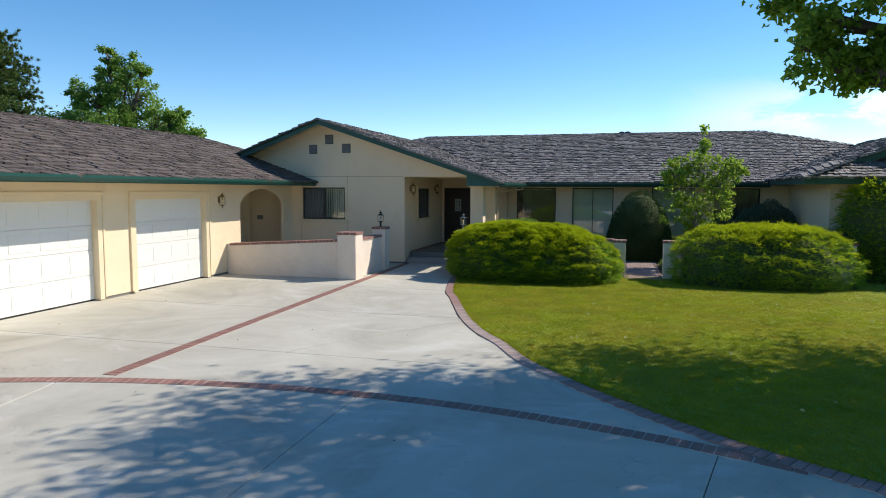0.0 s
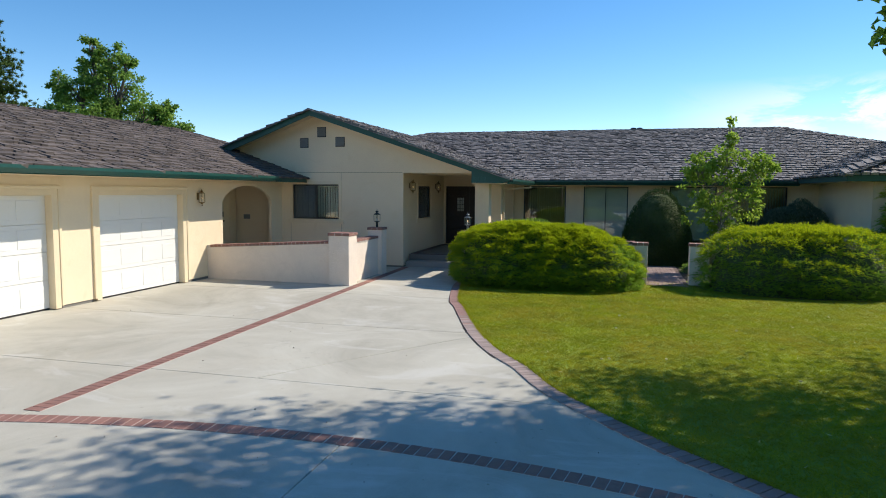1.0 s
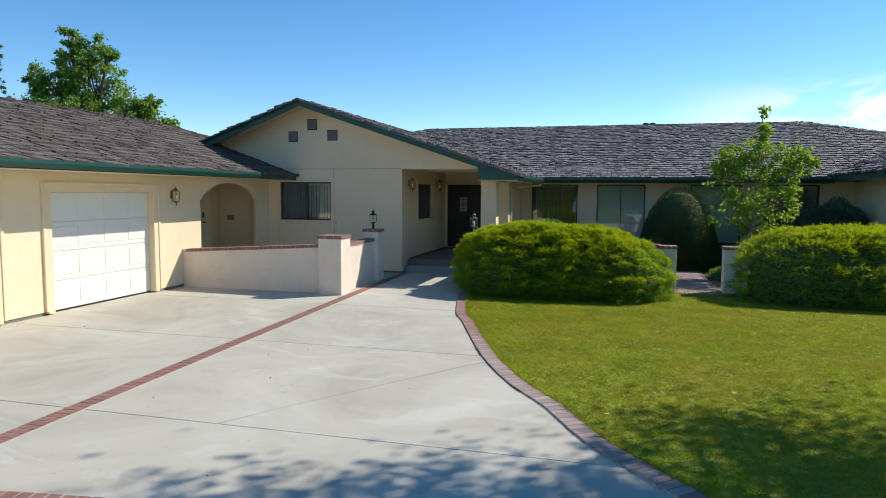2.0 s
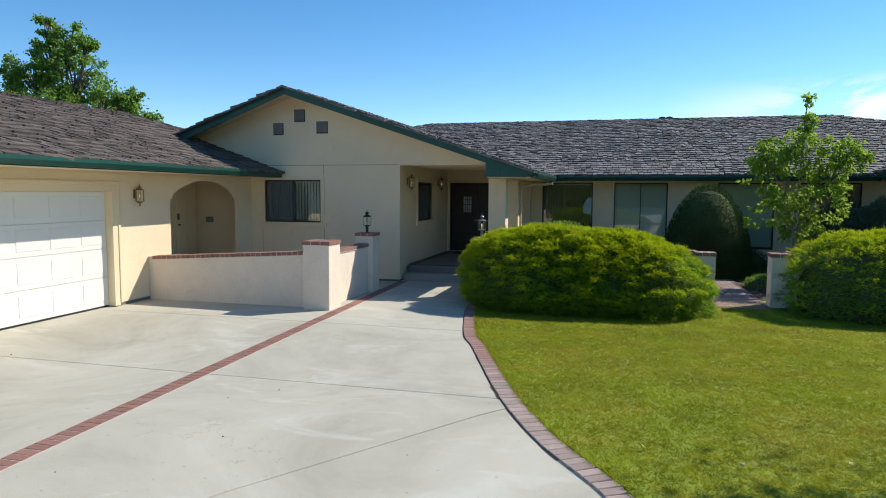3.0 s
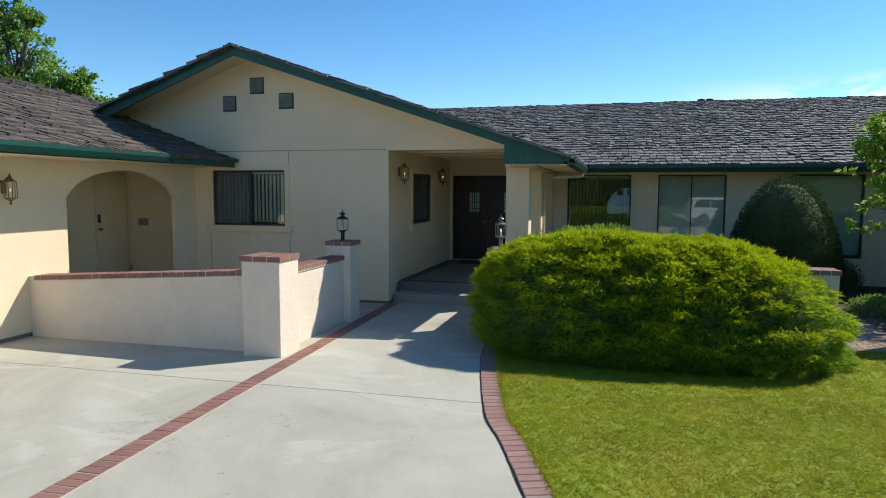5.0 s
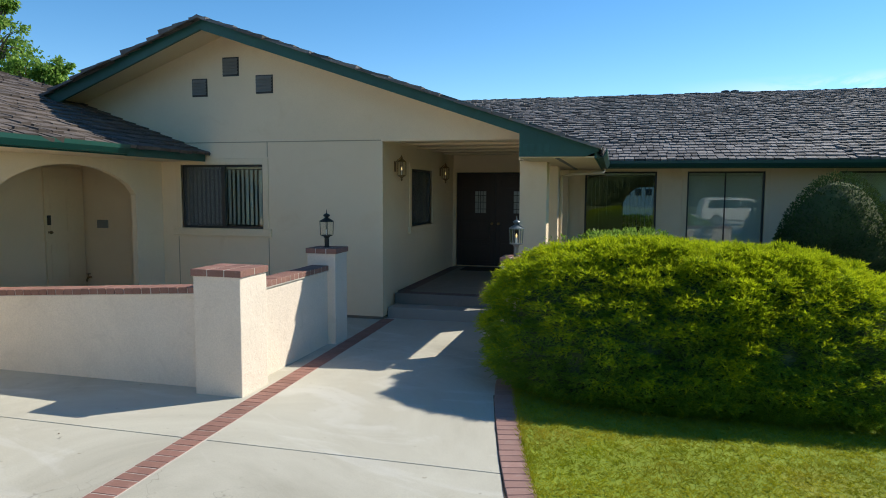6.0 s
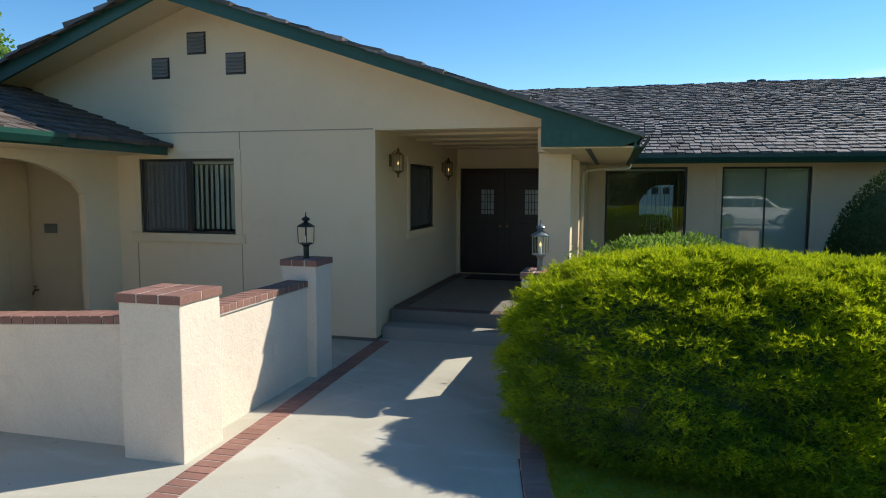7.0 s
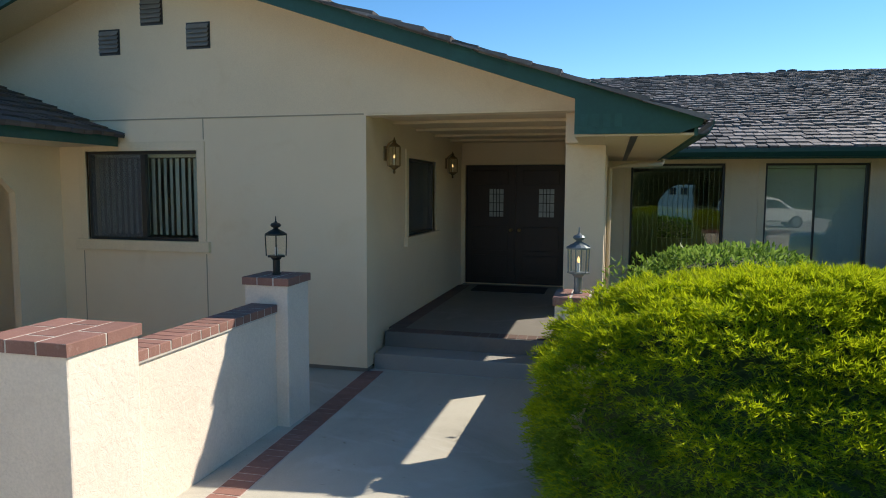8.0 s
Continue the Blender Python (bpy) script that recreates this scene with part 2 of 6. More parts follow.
SCREEN = hazy_screen()
BLIND = surface("cream_blind", (0.80, 0.80, 0.74), 0.04, 2.0, 60, 0.7, 0.05, 0.001)
INTERIOR = surface("interior_paint", (0.46, 0.44, 0.40), 0.08, 0.8, 30, 0.9, 0.05, 0.001)
CARPET = surface("interior_carpet", (0.30, 0.27, 0.23), 0.1, 2.0, 120, 0.95, 0.2, 0.003)
LEADED = surface("leaded_glass", (0.36, 0.42, 0.44), 0.25, 9.0, 60, 0.15, 0.4, 0.006)
BARK = surface("bark", (0.13, 0.10, 0.075), 0.3, 5.0, 45, 0.92, 0.8, 0.02, stretch=(1, 1, 0.3))
YOUNG_BARK = surface("young_bark", (0.26, 0.22, 0.17), 0.2, 9.0, 70, 0.85, 0.4, 0.006, stretch=(1, 1, 0.3))
SOIL = surface("soil", (0.07, 0.05, 0.035), 0.3, 2.0, 60, 0.95, 0.8, 0.02, spots=(0.11, 0.085, 0.06))
EARTH = surface("far_grass", (0.085, 0.11, 0.030), 0.25, 0.15, 8, 0.95, 0.4, 0.03, spots=(0.13, 0.13, 0.05))
LAWN = surface("lawn_turf", (0.20, 0.265, 0.024), 0.25, 0.4, 35, 0.95, 0.3, 0.01, spots=(0.30, 0.275, 0.05))
GRASS = foliage("grass_blade", (0.25, 0.325, 0.016), (0.44, 0.46, 0.036), 0.5, 0.5, dry=(0.45, 0.36, 0.05))
ASPHALT = surface("asphalt", (0.05, 0.05, 0.05), 0.15, 1.0, 120, 0.9, 0.5, 0.004)
# young tips and older needles, which also colour the hedge's lit and shaded parts
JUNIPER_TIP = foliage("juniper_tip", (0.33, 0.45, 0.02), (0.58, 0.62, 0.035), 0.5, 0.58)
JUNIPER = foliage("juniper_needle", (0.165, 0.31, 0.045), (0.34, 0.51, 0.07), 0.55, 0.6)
# shell inside the bushes, its colour holding the shade between leaves
SHADE_CORE = surface("hedge_inner_shade", (0.07, 0.095, 0.032), 0.3, 5.0, 40, 0.95, 0.5, 0.02)
YEW = foliage("dark_yew", (0.042, 0.08, 0.028), (0.095, 0.16, 0.05), 0.85, 0.2)
BLUE_JUNIPER = foliage("blue_juniper", (0.10, 0.16, 0.12), (0.22, 0.30, 0.23), 0.6, 0.3)
SHRUB = foliage("shrub_leaf", (0.16, 0.28, 0.05), (0.32, 0.47, 0.11), 0.4, 0.45)
MAPLE = foliage("maple_leaf", (0.15, 0.30, 0.065), (0.34, 0.50, 0.125), 0.4, 0.66)
SAPLING_LEAF = foliage("sapling_leaf", (0.22, 0.36, 0.05), (0.42, 0.56, 0.10), 0.4, 0.55)
BIG_LEAF = foliage("shade_tree_leaf", (0.15, 0.27, 0.04), (0.36, 0.51, 0.09), 0.4, 0.66)
FAR_TREE = foliage("far_tree_leaf", (0.045, 0.07, 0.03), (0.10, 0.13, 0.06), 0.6, 0.3)
PINE = foliage("pine_needle", (0.07, 0.13, 0.04), (0.17, 0.25, 0.07), 0.55, 0.35)
CAR_PAINT = surface("white_car_paint", (0.78, 0.78, 0.77), 0.02, 1.0, 60, 0.22, 0.0, 0.001)
CAR_GLASS = surface("dark_car_glass", (0.02, 0.025, 0.03), 0.1, 1.0, 60, 0.08, 0.0, 0.001)
RUBBER = surface("tyre_rubber", (0.02, 0.02, 0.02), 0.1, 4.0, 60, 0.8, 0.2, 0.002)
RIM = surface("alloy_rim", (0.45, 0.45, 0.46), 0.05, 4.0, 60, 0.3, 0.0, 0.001, metal=0.8)
WHITE_PETAL = foliage("fallen_leaf", (0.45, 0.42, 0.18), (0.65, 0.62, 0.32), 0.6, 0.2)


# ---- building helpers ----
def thing(name, label, category, at=(0, 0, 0), group="", kind=""):
    ob = new(name)
    ob.empty_display_size = 0.1
    ob.matrix_basis = Matrix.Translation(at)
    return tagged(ob, label, category, group, kind)


def placed(ob):
    """The pose of a thing or part in the world, from its own numbers."""
    m = ob.matrix_basis.copy()
    return placed(ob.parent) @ ob.matrix_parent_inverse @ m if ob.parent else m


def under(ob, parent):
    if parent:
        ob.parent = parent
        ob.matrix_parent_inverse = placed(parent).inverted()
    return ob


def part(name, bm, material, parent=None, label=""):
    """Links a bmesh, in world places, as one mesh object under a thing or a part."""
    me = bpy.data.meshes.new(name)
    bm.to_mesh(me)
    bm.free()
    me.materials.append(material)
    ob = under(new(name, me), parent)
    return tagged(ob, label) if label else ob


def soup(name, verts, faces, material, parent=None, label=""):
    """A mesh from arrays of corners and of equal-sided faces."""
    verts, faces = np.asarray(verts, dtype=np.float32), np.asarray(faces, dtype=np.int32)
    k = faces.shape[1]
    me = bpy.data.meshes.new(name)
    me.vertices.add(len(verts))
    me.vertices.foreach_set("co", verts.ravel())
    me.loops.add(faces.size)
    me.loops.foreach_set("vertex_index", faces.ravel())
    me.polygons.add(len(faces))
    me.polygons.foreach_set("loop_start", np.arange(0, faces.size, k, dtype=np.int32))
    me.update(calc_edges=True)
    me.shade_flat()
    me.materials.append(material)
    ob = under(new(name, me), parent)
    return tagged(ob, label) if label else ob


def box(bm, x0, x1, y0, y1, z0, z1, bevel=0.0):
    vs = [bm.verts.new((x, y, z)) for x in (x0, x1) for y in (y0, y1) for z in (z0, z1)]
    fs = [bm.faces.new([vs[i] for i in f]) for f in ((0, 1, 3, 2), (4, 6, 7, 5), (0, 4, 5, 1), (2, 3, 7, 6), (0, 2, 6, 4), (1, 5, 7, 3))]
    if bevel:
        es = list({e for f in fs for e in f.edges})
        bmesh.ops.bevel(bm, geom=es, offset=bevel, segments=2, profile=0.6, affect="EDGES")
    return bm


def boxed(*a, bevel=0.0):
    return box(bmesh.new(), *a, bevel=bevel)


def prism(bm, pts, vec):
    """A flat outline pushed along vec."""
    a = [bm.verts.new(p) for p in pts]
    b = [bm.verts.new(Vector(p) + Vector(vec)) for p in pts]
    bm.faces.new(a)
    bm.faces.new(b[::-1])
    n = len(a)
    for i in range(n):
        bm.faces.new((a[i], b[i], b[(i + 1) % n], a[(i + 1) % n]))
    bmesh.ops.recalc_face_normals(bm, faces=bm.faces[:])
    return bm


def prismed(pts, vec):
    return prism(bmesh.new(), pts, vec)


def lathe(bm, profile, n=12, at=(0, 0, 0)):
    """A turned form from (radius, height) pairs."""
    rings = []
    for r, z in profile:
        rings.append([bm.verts.new((at[0] + r * math.cos(2 * math.pi * i / n), at[1] + r * math.sin(2 * math.pi * i / n), at[2] + z)) for i in range(n)])
    for a, b in zip(rings, rings[1:]):
        for i in range(n):
            bm.faces.new((a[i], a[(i + 1) % n], b[(i + 1) % n], b[i]))
    bm.faces.new(rings[0][::-1])
    bm.faces.new(rings[-1])
    return bm


def tube(bm, pts, radii, n=8):
    """A round limb along points."""
    rings = []
    for i, p in enumerate(pts):
        d = (Vector(pts[min(i + 1, len(pts) - 1)]) - Vector(pts[max(i - 1, 0)])).normalized()
        s = d.orthogonal().normalized() if i == 0 else (prev - prev.dot(d) * d).normalized()
        prev = s
        t = d.cross(s)
        rings.append([bm.verts.new(Vector(p) + radii[i] * (math.cos(2 * math.pi * k / n) * s + math.sin(2 * math.pi * k / n) * t)) for k in range(n)])
    for a, b in zip(rings, rings[1:]):
        for k in range(n):
            bm.faces.new((a[k], a[(k + 1) % n], b[(k + 1) % n], b[k]))
    bm.faces.new(rings[0][::-1])
    bm.faces.new(rings[-1])
    return bm


def pierced(axis, c0, c1, a0, a1, z0, z1, holes):
    """A wall with thickness c0..c1 across axis ('x' or 'y'), from a0 to a1, with openings (a, b, low, high) through it."""
    bm = bmesh.new()
    us = sorted({a0, a1, *(h[0] for h in holes), *(h[1] for h in holes)})
    zs = sorted({z0, z1, *(h[2] for h in holes), *(h[3] for h in holes)})
    solid = {}
    for i in range(len(us) - 1):
        for j in range(len(zs) - 1):
            u, z = (us[i] + us[i + 1]) / 2, (zs[j] + zs[j + 1]) / 2
            solid[i, j] = a0 < u < a1 and z0 < z < z1 and not any(h[0] < u < h[1] and h[2] < z < h[3] for h in holes)
    made = {}

    def v(i, j, c):
        if (i, j, c) not in made:
            p = (c, us[i], zs[j]) if axis == "x" else (us[i], c, zs[j])
            made[i, j, c] = bm.verts.new(p)
        return made[i, j, c]

    for (i, j), s in solid.items():
        if not s:
            continue
        for c in (c0, c1):
            bm.faces.new((v(i, j, c), v(i + 1, j, c), v(i + 1, j + 1, c), v(i, j + 1, c)))
        for di, dj, e in ((-1, 0, ((0, 0), (0, 1))), (1, 0, ((1, 0), (1, 1))), (0, -1, ((0, 0), (1, 0))), (0, 1, ((0, 1), (1, 1)))):
            if not solid.get((i + di, j + dj), False):
                p, q = e
                bm.faces.new((v(i + p[0], j + p[1], c0), v(i + q[0], j + q[1], c0), v(i + q[0], j + q[1], c1), v(i + p[0], j + p[1], c1)))
    bmesh.ops.recalc_face_normals(bm, faces=bm.faces[:])
    return bm


def spline(pts, step):
    """Evenly spaced points and directions along a smooth curve through pts."""
    out = []
    p = [Vector((*q, 0)) for q in pts]
    p = [2 * p[0] - p[1]] + p + [2 * p[-1] - p[-2]]
    for a, b, c, d in zip(p, p[1:], p[2:], p[3:]):
        for k in range(40):
            t = k / 40
            out.append(0.5 * (2 * b + (c - a) * t + (2 * a - 5 * b + 4 * c - d) * t * t + (3 * b - a - 3 * c + d) * t ** 3))
    out.append(p[-2])
    res, left = [], 0.0
    for a, b in zip(out, out[1:]):
        seg = (b - a).length
        while left <= seg:
            res.append((a + (b - a) * (left / seg), (b - a).normalized()))
            left += step
        left -= seg
    return res


# ---- the house ----
GABLE_Y, GARAGE_X, MAIN_Y = 19.30, -10.16, 24.23
APEX_X, APEX_Z, RAKE, RAKE_Y = -8.84, 4.58, 0.340, 18.55
EAVE_X, EAVE_Z = -3.03, 2.60
house = thing("house", "single-storey cream stucco ranch house with grey shake roofs and green trim", "house", (-4, 24, 0))


def rake_z(x):
    return APEX_Z - (RAKE if x > APEX_X else 0.362) * abs(x - APEX_X)


# walls
wall_gable = part("wall", pierced("y", GABLE_Y, GABLE_Y + 0.2, -12.4, -6.23, 0.05, 2.78, [(-9.78, -8.27, 1.38, 2.42)]), STUCCO, house, "cream stucco gable wall with fine joint lines")
upper = [(-13.3, GABLE_Y - 0.004, 2.78), (-3.74, GABLE_Y - 0.004, 2.78), (-3.74, GABLE_Y - 0.004, rake_z(-3.74) - 0.06), (APEX_X, GABLE_Y - 0.004, APEX_Z - 0.06), (-13.3, GABLE_Y - 0.004, rake_z(-13.3) - 0.06)]
gable = part("gable", prismed(upper, (0, 0.2, 0)), STUCCO, house, "cream stucco gable end above a joint line")
part("foundation", boxed(-12.4, -6.24, GABLE_Y + 0.03, GABLE_Y + 0.18, -0.1, 0.05), CONCRETE_DARK, house)
for x in (-9.86, -8.18):
    part("joint", boxed(x - 0.006, x + 0.006, GABLE_Y - 0.003, GABLE_Y + 0.01, 0.12 if x < -9 else 0.12, 1.24), JOINT, wall_gable)
part("joint", boxed(-8.19, -8.178, GABLE_Y - 0.003, GABLE_Y + 0.01, 2.54, 2.775), JOINT, wall_gable)
part("joint", boxed(-10.1, -6.255, GABLE_Y - 0.008, GABLE_Y + 0.001, 2.772, 2.786), JOINT, wall_gable)
part("header", boxed(-6.255, -3.76, GABLE_Y + 0.002, GABLE_Y + 0.21, 2.762, 2.779), STUCCO, house)

# porch: side wall, entry wall, posts, beam, ceiling, floor, steps
part("wall", pierced("x", -6.43, -6.255, GABLE_Y + 0.2, 24.2, 0.10, 2.82, [(20.84, 22.18, 1.38, 2.40)]), STUCCO, house)
part("wall", pierced("y", 24.0, 24.2, -6.255, -3.74, 0.2, 2.82, [(-6.18, -4.44, 0.352, 2.425)]), STUCCO, house)
for y in (19.72, 21.76):
    post = part("post", boxed(-4.18, -3.77, y, y + 0.40, 0.0, 2.47, bevel=0.012), STUCCO, house)
part("beam", boxed(-4.17, -3.78, 19.505, 24.0, 2.47, 2.79), STUCCO, house)
bm = boxed(-6.254, -4.1, GABLE_Y + 0.21, 24.0, 2.80, 2.84)
porch_ceiling = part("porch_ceiling", bm, SOFFIT, house, "cream board porch ceiling with cross battens")
for y in (20.25, 21.2, 22.15, 23.1):
    part("batten", boxed(-6.254, -4.171, y, y + 0.07, 2.765, 2.799, bevel=0.004), SOFFIT, porch_ceiling)
part("step", boxed(-6.22, -3.74, 19.48, 19.87, -0.05, 0.172, bevel=0.015), STEP, house, "grey concrete step")
part("porch_floor", boxed(-6.22, -3.74, 19.84, 24.0, -0.05, 0.345, bevel=0.015), PORCH, house, "dark concrete porch floor")

# entry doors: two dark leaves with leaded panes
bm = bmesh.new()
for a in ((-6.254, -6.18, 0.352, 2.51), (-4.44, -4.36, 0.352, 2.51)):
    box(bm, a[0], a[1], 23.96, 24.08, a[2], a[3])
box(bm, -6.18, -4.44, 23.96, 24.08, 2.425, 2.51)
doorway = part("door_frame", bm, TRIM, house)
for side, (a, b) in enumerate(((-6.178, -5.313), (-5.307, -4.442))):
    p0, p1 = (-5.77, -5.52) if side == 0 else (-4.91, -4.65)
    leaf = part("entry_door", pierced("y", 24.04, 24.09, a, b, 0.36, 2.42, [(p0, p1, 1.53, 2.01)]), DOOR_BROWN, house, "dark stained wooden entry door with a leaded pane")
    for z0, z1 in ((0.48, 0.86), (0.94, 1.36), (2.08, 2.33)):
        bm = boxed(a + 0.12, b - 0.12, 24.018, 24.04, z0, z1, bevel=0.008)
        part("panel", bm, DOOR_BROWN, leaf)
    part("leaded_pane", boxed(p0, p1, 24.055, 24.065, 1.53, 2.01), LEADED, leaf, "pale leaded glass pane")
    bm = bmesh.new()
    for k in (0.28, 0.5, 0.72):
        x = p0 + (p1 - p0) * k
        box(bm, x - 0.006, x + 0.006, 24.045, 24.055, 1.53, 2.01)
    for z in (1.62, 1.77, 1.92):
        box(bm, p0, p1, 24.043, 24.054, z - 0.006, z + 0.006)
    part("lead_strip", bm, IRON, leaf)
    knob = lathe(bmesh.new(), [(0.03, 0), (0.03, 0.006), (0.012, 0.012), (0.012, 0.03), (0.027, 0.045), (0.03, 0.06), (0.02, 0.075)], 12)
    bmesh.ops.transform(knob, matrix=pose(b - 0.07 if side == 0 else a + 0.07, 24.04, 1.30, 90), verts=knob.verts[:])
    part("door_knob", knob, BRASS, leaf, "brass door knob")

# garage wing: wall with arch and two door openings
ARCH = (16.15, 18.66, 1.93, 2.365)
DOORS = ((8.05, 10.77), (11.90, 14.50))
part("wall", pierced("x", GARAGE_X - 0.2, GARAGE_X, 4.0, 15.0, 0.06, 2.55, [(a - 0.128, b + 0.128, 0.0, 2.233) for a, b in DOORS]), STUCCO, house)
arch_pts = [(GARAGE_X, 15.0, 0.06), (GARAGE_X, ARCH[0], 0.06)]
mid, half = (ARCH[0] + ARCH[1]) / 2, (ARCH[1] - ARCH[0]) / 2
for k in range(17):
    s = -1 + k / 8
    arch_pts.append((GARAGE_X, mid + half * s, ARCH[2] + (ARCH[3] - ARCH[2]) * (1 - s * s) ** 0.7))
arch_pts += [(GARAGE_X, ARCH[1], 0.06), (GARAGE_X, GABLE_Y - 0.001, 0.06), (GARAGE_X, GABLE_Y - 0.001, 2.55), (GARAGE_X, 15.0, 2.55)]
part("wall", prismed(arch_pts, (-0.09, 0, 0)), STUCCO, house, "cream stucco wall with an arched opening")
for y0, y1 in ((4.0, 7.86), (10.96, 11.71), (14.69, 16.15)):
    part("foundation", boxed(GARAGE_X - 0.18, GARAGE_X - 0.02, y0, y1, -0.1, 0.06), CONCRETE_DARK, house)
part("wall", boxed(GARAGE_X - 7.2, GARAGE_X - 0.001, 3.8, 4.0, 0.0, 2.55), STUCCO, house)
part("wall", boxed(GARAGE_X - 7.2, GARAGE_X - 7.0, 4.0, 24.0, 0.0, 2.55), STUCCO, house)
# passage behind the arch
part("wall", boxed(-11.78, GARAGE_X - 0.09, 15.86, 16.0, 0.0, 2.5), STUCCO, house)
part("wall", boxed(-11.98, -11.78, 15.86, GABLE_Y, 0.0, 2.5), STUCCO, house)
part("passage_ceiling", boxed(-11.78, GARAGE_X - 0.09, 16.0, GABLE_Y, 2.46, 2.52), SOFFIT, house)
side_door = part("side_door", boxed(-11.782, -11.745, 18.46, 19.27, 0.34, 2.36, bevel=0.004), TRIM, house, "cream panelled side door")
for y0, y1, z0, z1 in ((18.55, 18.83, 0.5, 1.1), (18.90, 19.18, 0.5, 1.1), (18.55, 18.83, 1.3, 2.2), (18.90, 19.18, 1.3, 2.2)):
    part("panel", boxed(-11.746, -11.737, y0, y1, z0, z1, bevel=0.003), TRIM, side_door)
part("lock", boxed(-11.745, -11.72, 18.49, 18.55, 1.42, 1.58, bevel=0.006), SASH, side_door, "dark lock plate")
knob = lathe(bmesh.new(), [(0.02, 0), (0.012, 0.02), (0.03, 0.045), (0.02, 0.07)], 10)
bmesh.ops.transform(knob, matrix=pose(-11.745, 18.52, 1.30, 0, 90, 0), verts=knob.verts[:])
part("door_knob", knob, BRASS, side_door)


def sectional(a, b):
    """A white sectional overhead door with raised panels in four sections."""
    door = part("garage_door", boxed(GARAGE_X - 0.19, GARAGE_X - 0.15, a - 0.02, b + 0.02, 0.03, 2.14), DOOR_WHITE, house, "white sectional garage door with raised panels")
    h = 2.09 / 4
    for r in range(4):
        z = 0.03 + r * h
        part("door_section", boxed(GARAGE_X - 0.152, GARAGE_X - 0.128, a, b, z + 0.004, z + h - 0.004, bevel=0.004), DOOR_WHITE, door)
        w = (b - a) / 4
        for c in range(4):
            bm = boxed(GARAGE_X - 0.129, GARAGE_X - 0.1225, a + c * w + 0.07, a + (c + 1) * w - 0.07, z + 0.09, z + h - 0.09, bevel=0.005)
            part("panel", bm, DOOR_WHITE, door)
    part("seal", boxed(GARAGE_X - 0.17, GARAGE_X - 0.13, a, b, 0.0, 0.032), RUBBER, door)
    # casing
    for y0, y1, z0, z1 in ((a - 0.13, a, 0.02, 2.235), (b, b + 0.13, 0.02, 2.235), (a, b, 2.12, 2.235)):
        part("door_casing", boxed(GARAGE_X - 0.16, GARAGE_X + 0.028, y0, y1, z0, z1, bevel=0.006), TRIM, house)
    for y0, y1, z0, z1 in ((a - 0.19, a - 0.13, 0.06, 2.26), (b + 0.13, b + 0.19, 0.06, 2.26), (a - 0.19, b + 0.19, 2.235, 2.30)):
        part("door_casing", boxed(GARAGE_X - 0.01, GARAGE_X + 0.045, y0, y1, z0, z1, bevel=0.012), TRIM, house)


for a, b in DOORS:
    sectional(a, b)

# main front wall with four large windows, right wing, back and far sides
BIG = ((-3.40, -1.93), (-1.33, 0.15), (1.48, 2.94), (3.56, 5.05))
part("wall", pierced("y", MAIN_Y, MAIN_Y + 0.2, -3.74, 6.15, 0.0, 2.58, [(a, b, 0.60, 2.44) for a, b in BIG]), STUCCO, house)
part("wall", pierced("x", 5.95, 6.15, 19.6, MAIN_Y, 0.0, 2.58, []), STUCCO, house)
part("wall", boxed(6.15, 14.0, 19.6, 19.8, 0.0, 2.58), STUCCO, house)
part("wall", boxed(13.8, 14.0, 19.8, 38.0, 0.0, 2.58), STUCCO, house)
part("wall", pierced("y", 31.0, 31.2, -16.0, 14.0, 0.0, 2.58, [(-2.52, -1.60, 0.75, 2.16)]), STUCCO, house)
arch_fill = [(-2.52, 31.05, 2.16), (-2.52, 31.05, 1.66), (-2.43, 31.05, 1.84), (-2.30, 31.05, 2.0), (-2.15, 31.05, 2.11), (-2.0, 31.05, 2.16)]
part("wall", prismed(arch_fill, (0, 0.1, 0)), STUCCO, house)

# rooms behind the panes
part("interior", boxed(-3.74, 5.95, 24.43, 30.99, 0.28, 0.345), CARPET, house)
part("interior", boxed(-3.74, 5.95, 24.43, 30.99, 2.5, 2.56), INTERIOR, house)
part("interior", boxed(-3.86, -3.74, 24.2, 30.99, 0.0, 2.5), INTERIOR, house)
part("interior", boxed(-0.75, -0.63, 24.9, 30.99, 0.345, 2.5), INTERIOR, house)
part("interior", boxed(-10.2, -6.43, 19.5, 23.9, 0.28, 0.345), CARPET, house)
part("interior", boxed(-10.2, -6.43, 19.5, 23.9, 2.6, 2.66), INTERIOR, house)
part("interior", boxed(-10.3, -10.2, 19.5, 23.9, 0.0, 2.6), INTERIOR, house)
part("interior", boxed(-10.2, -6.43, 23.9, 24.0, 0.0, 2.6), INTERIOR, house)


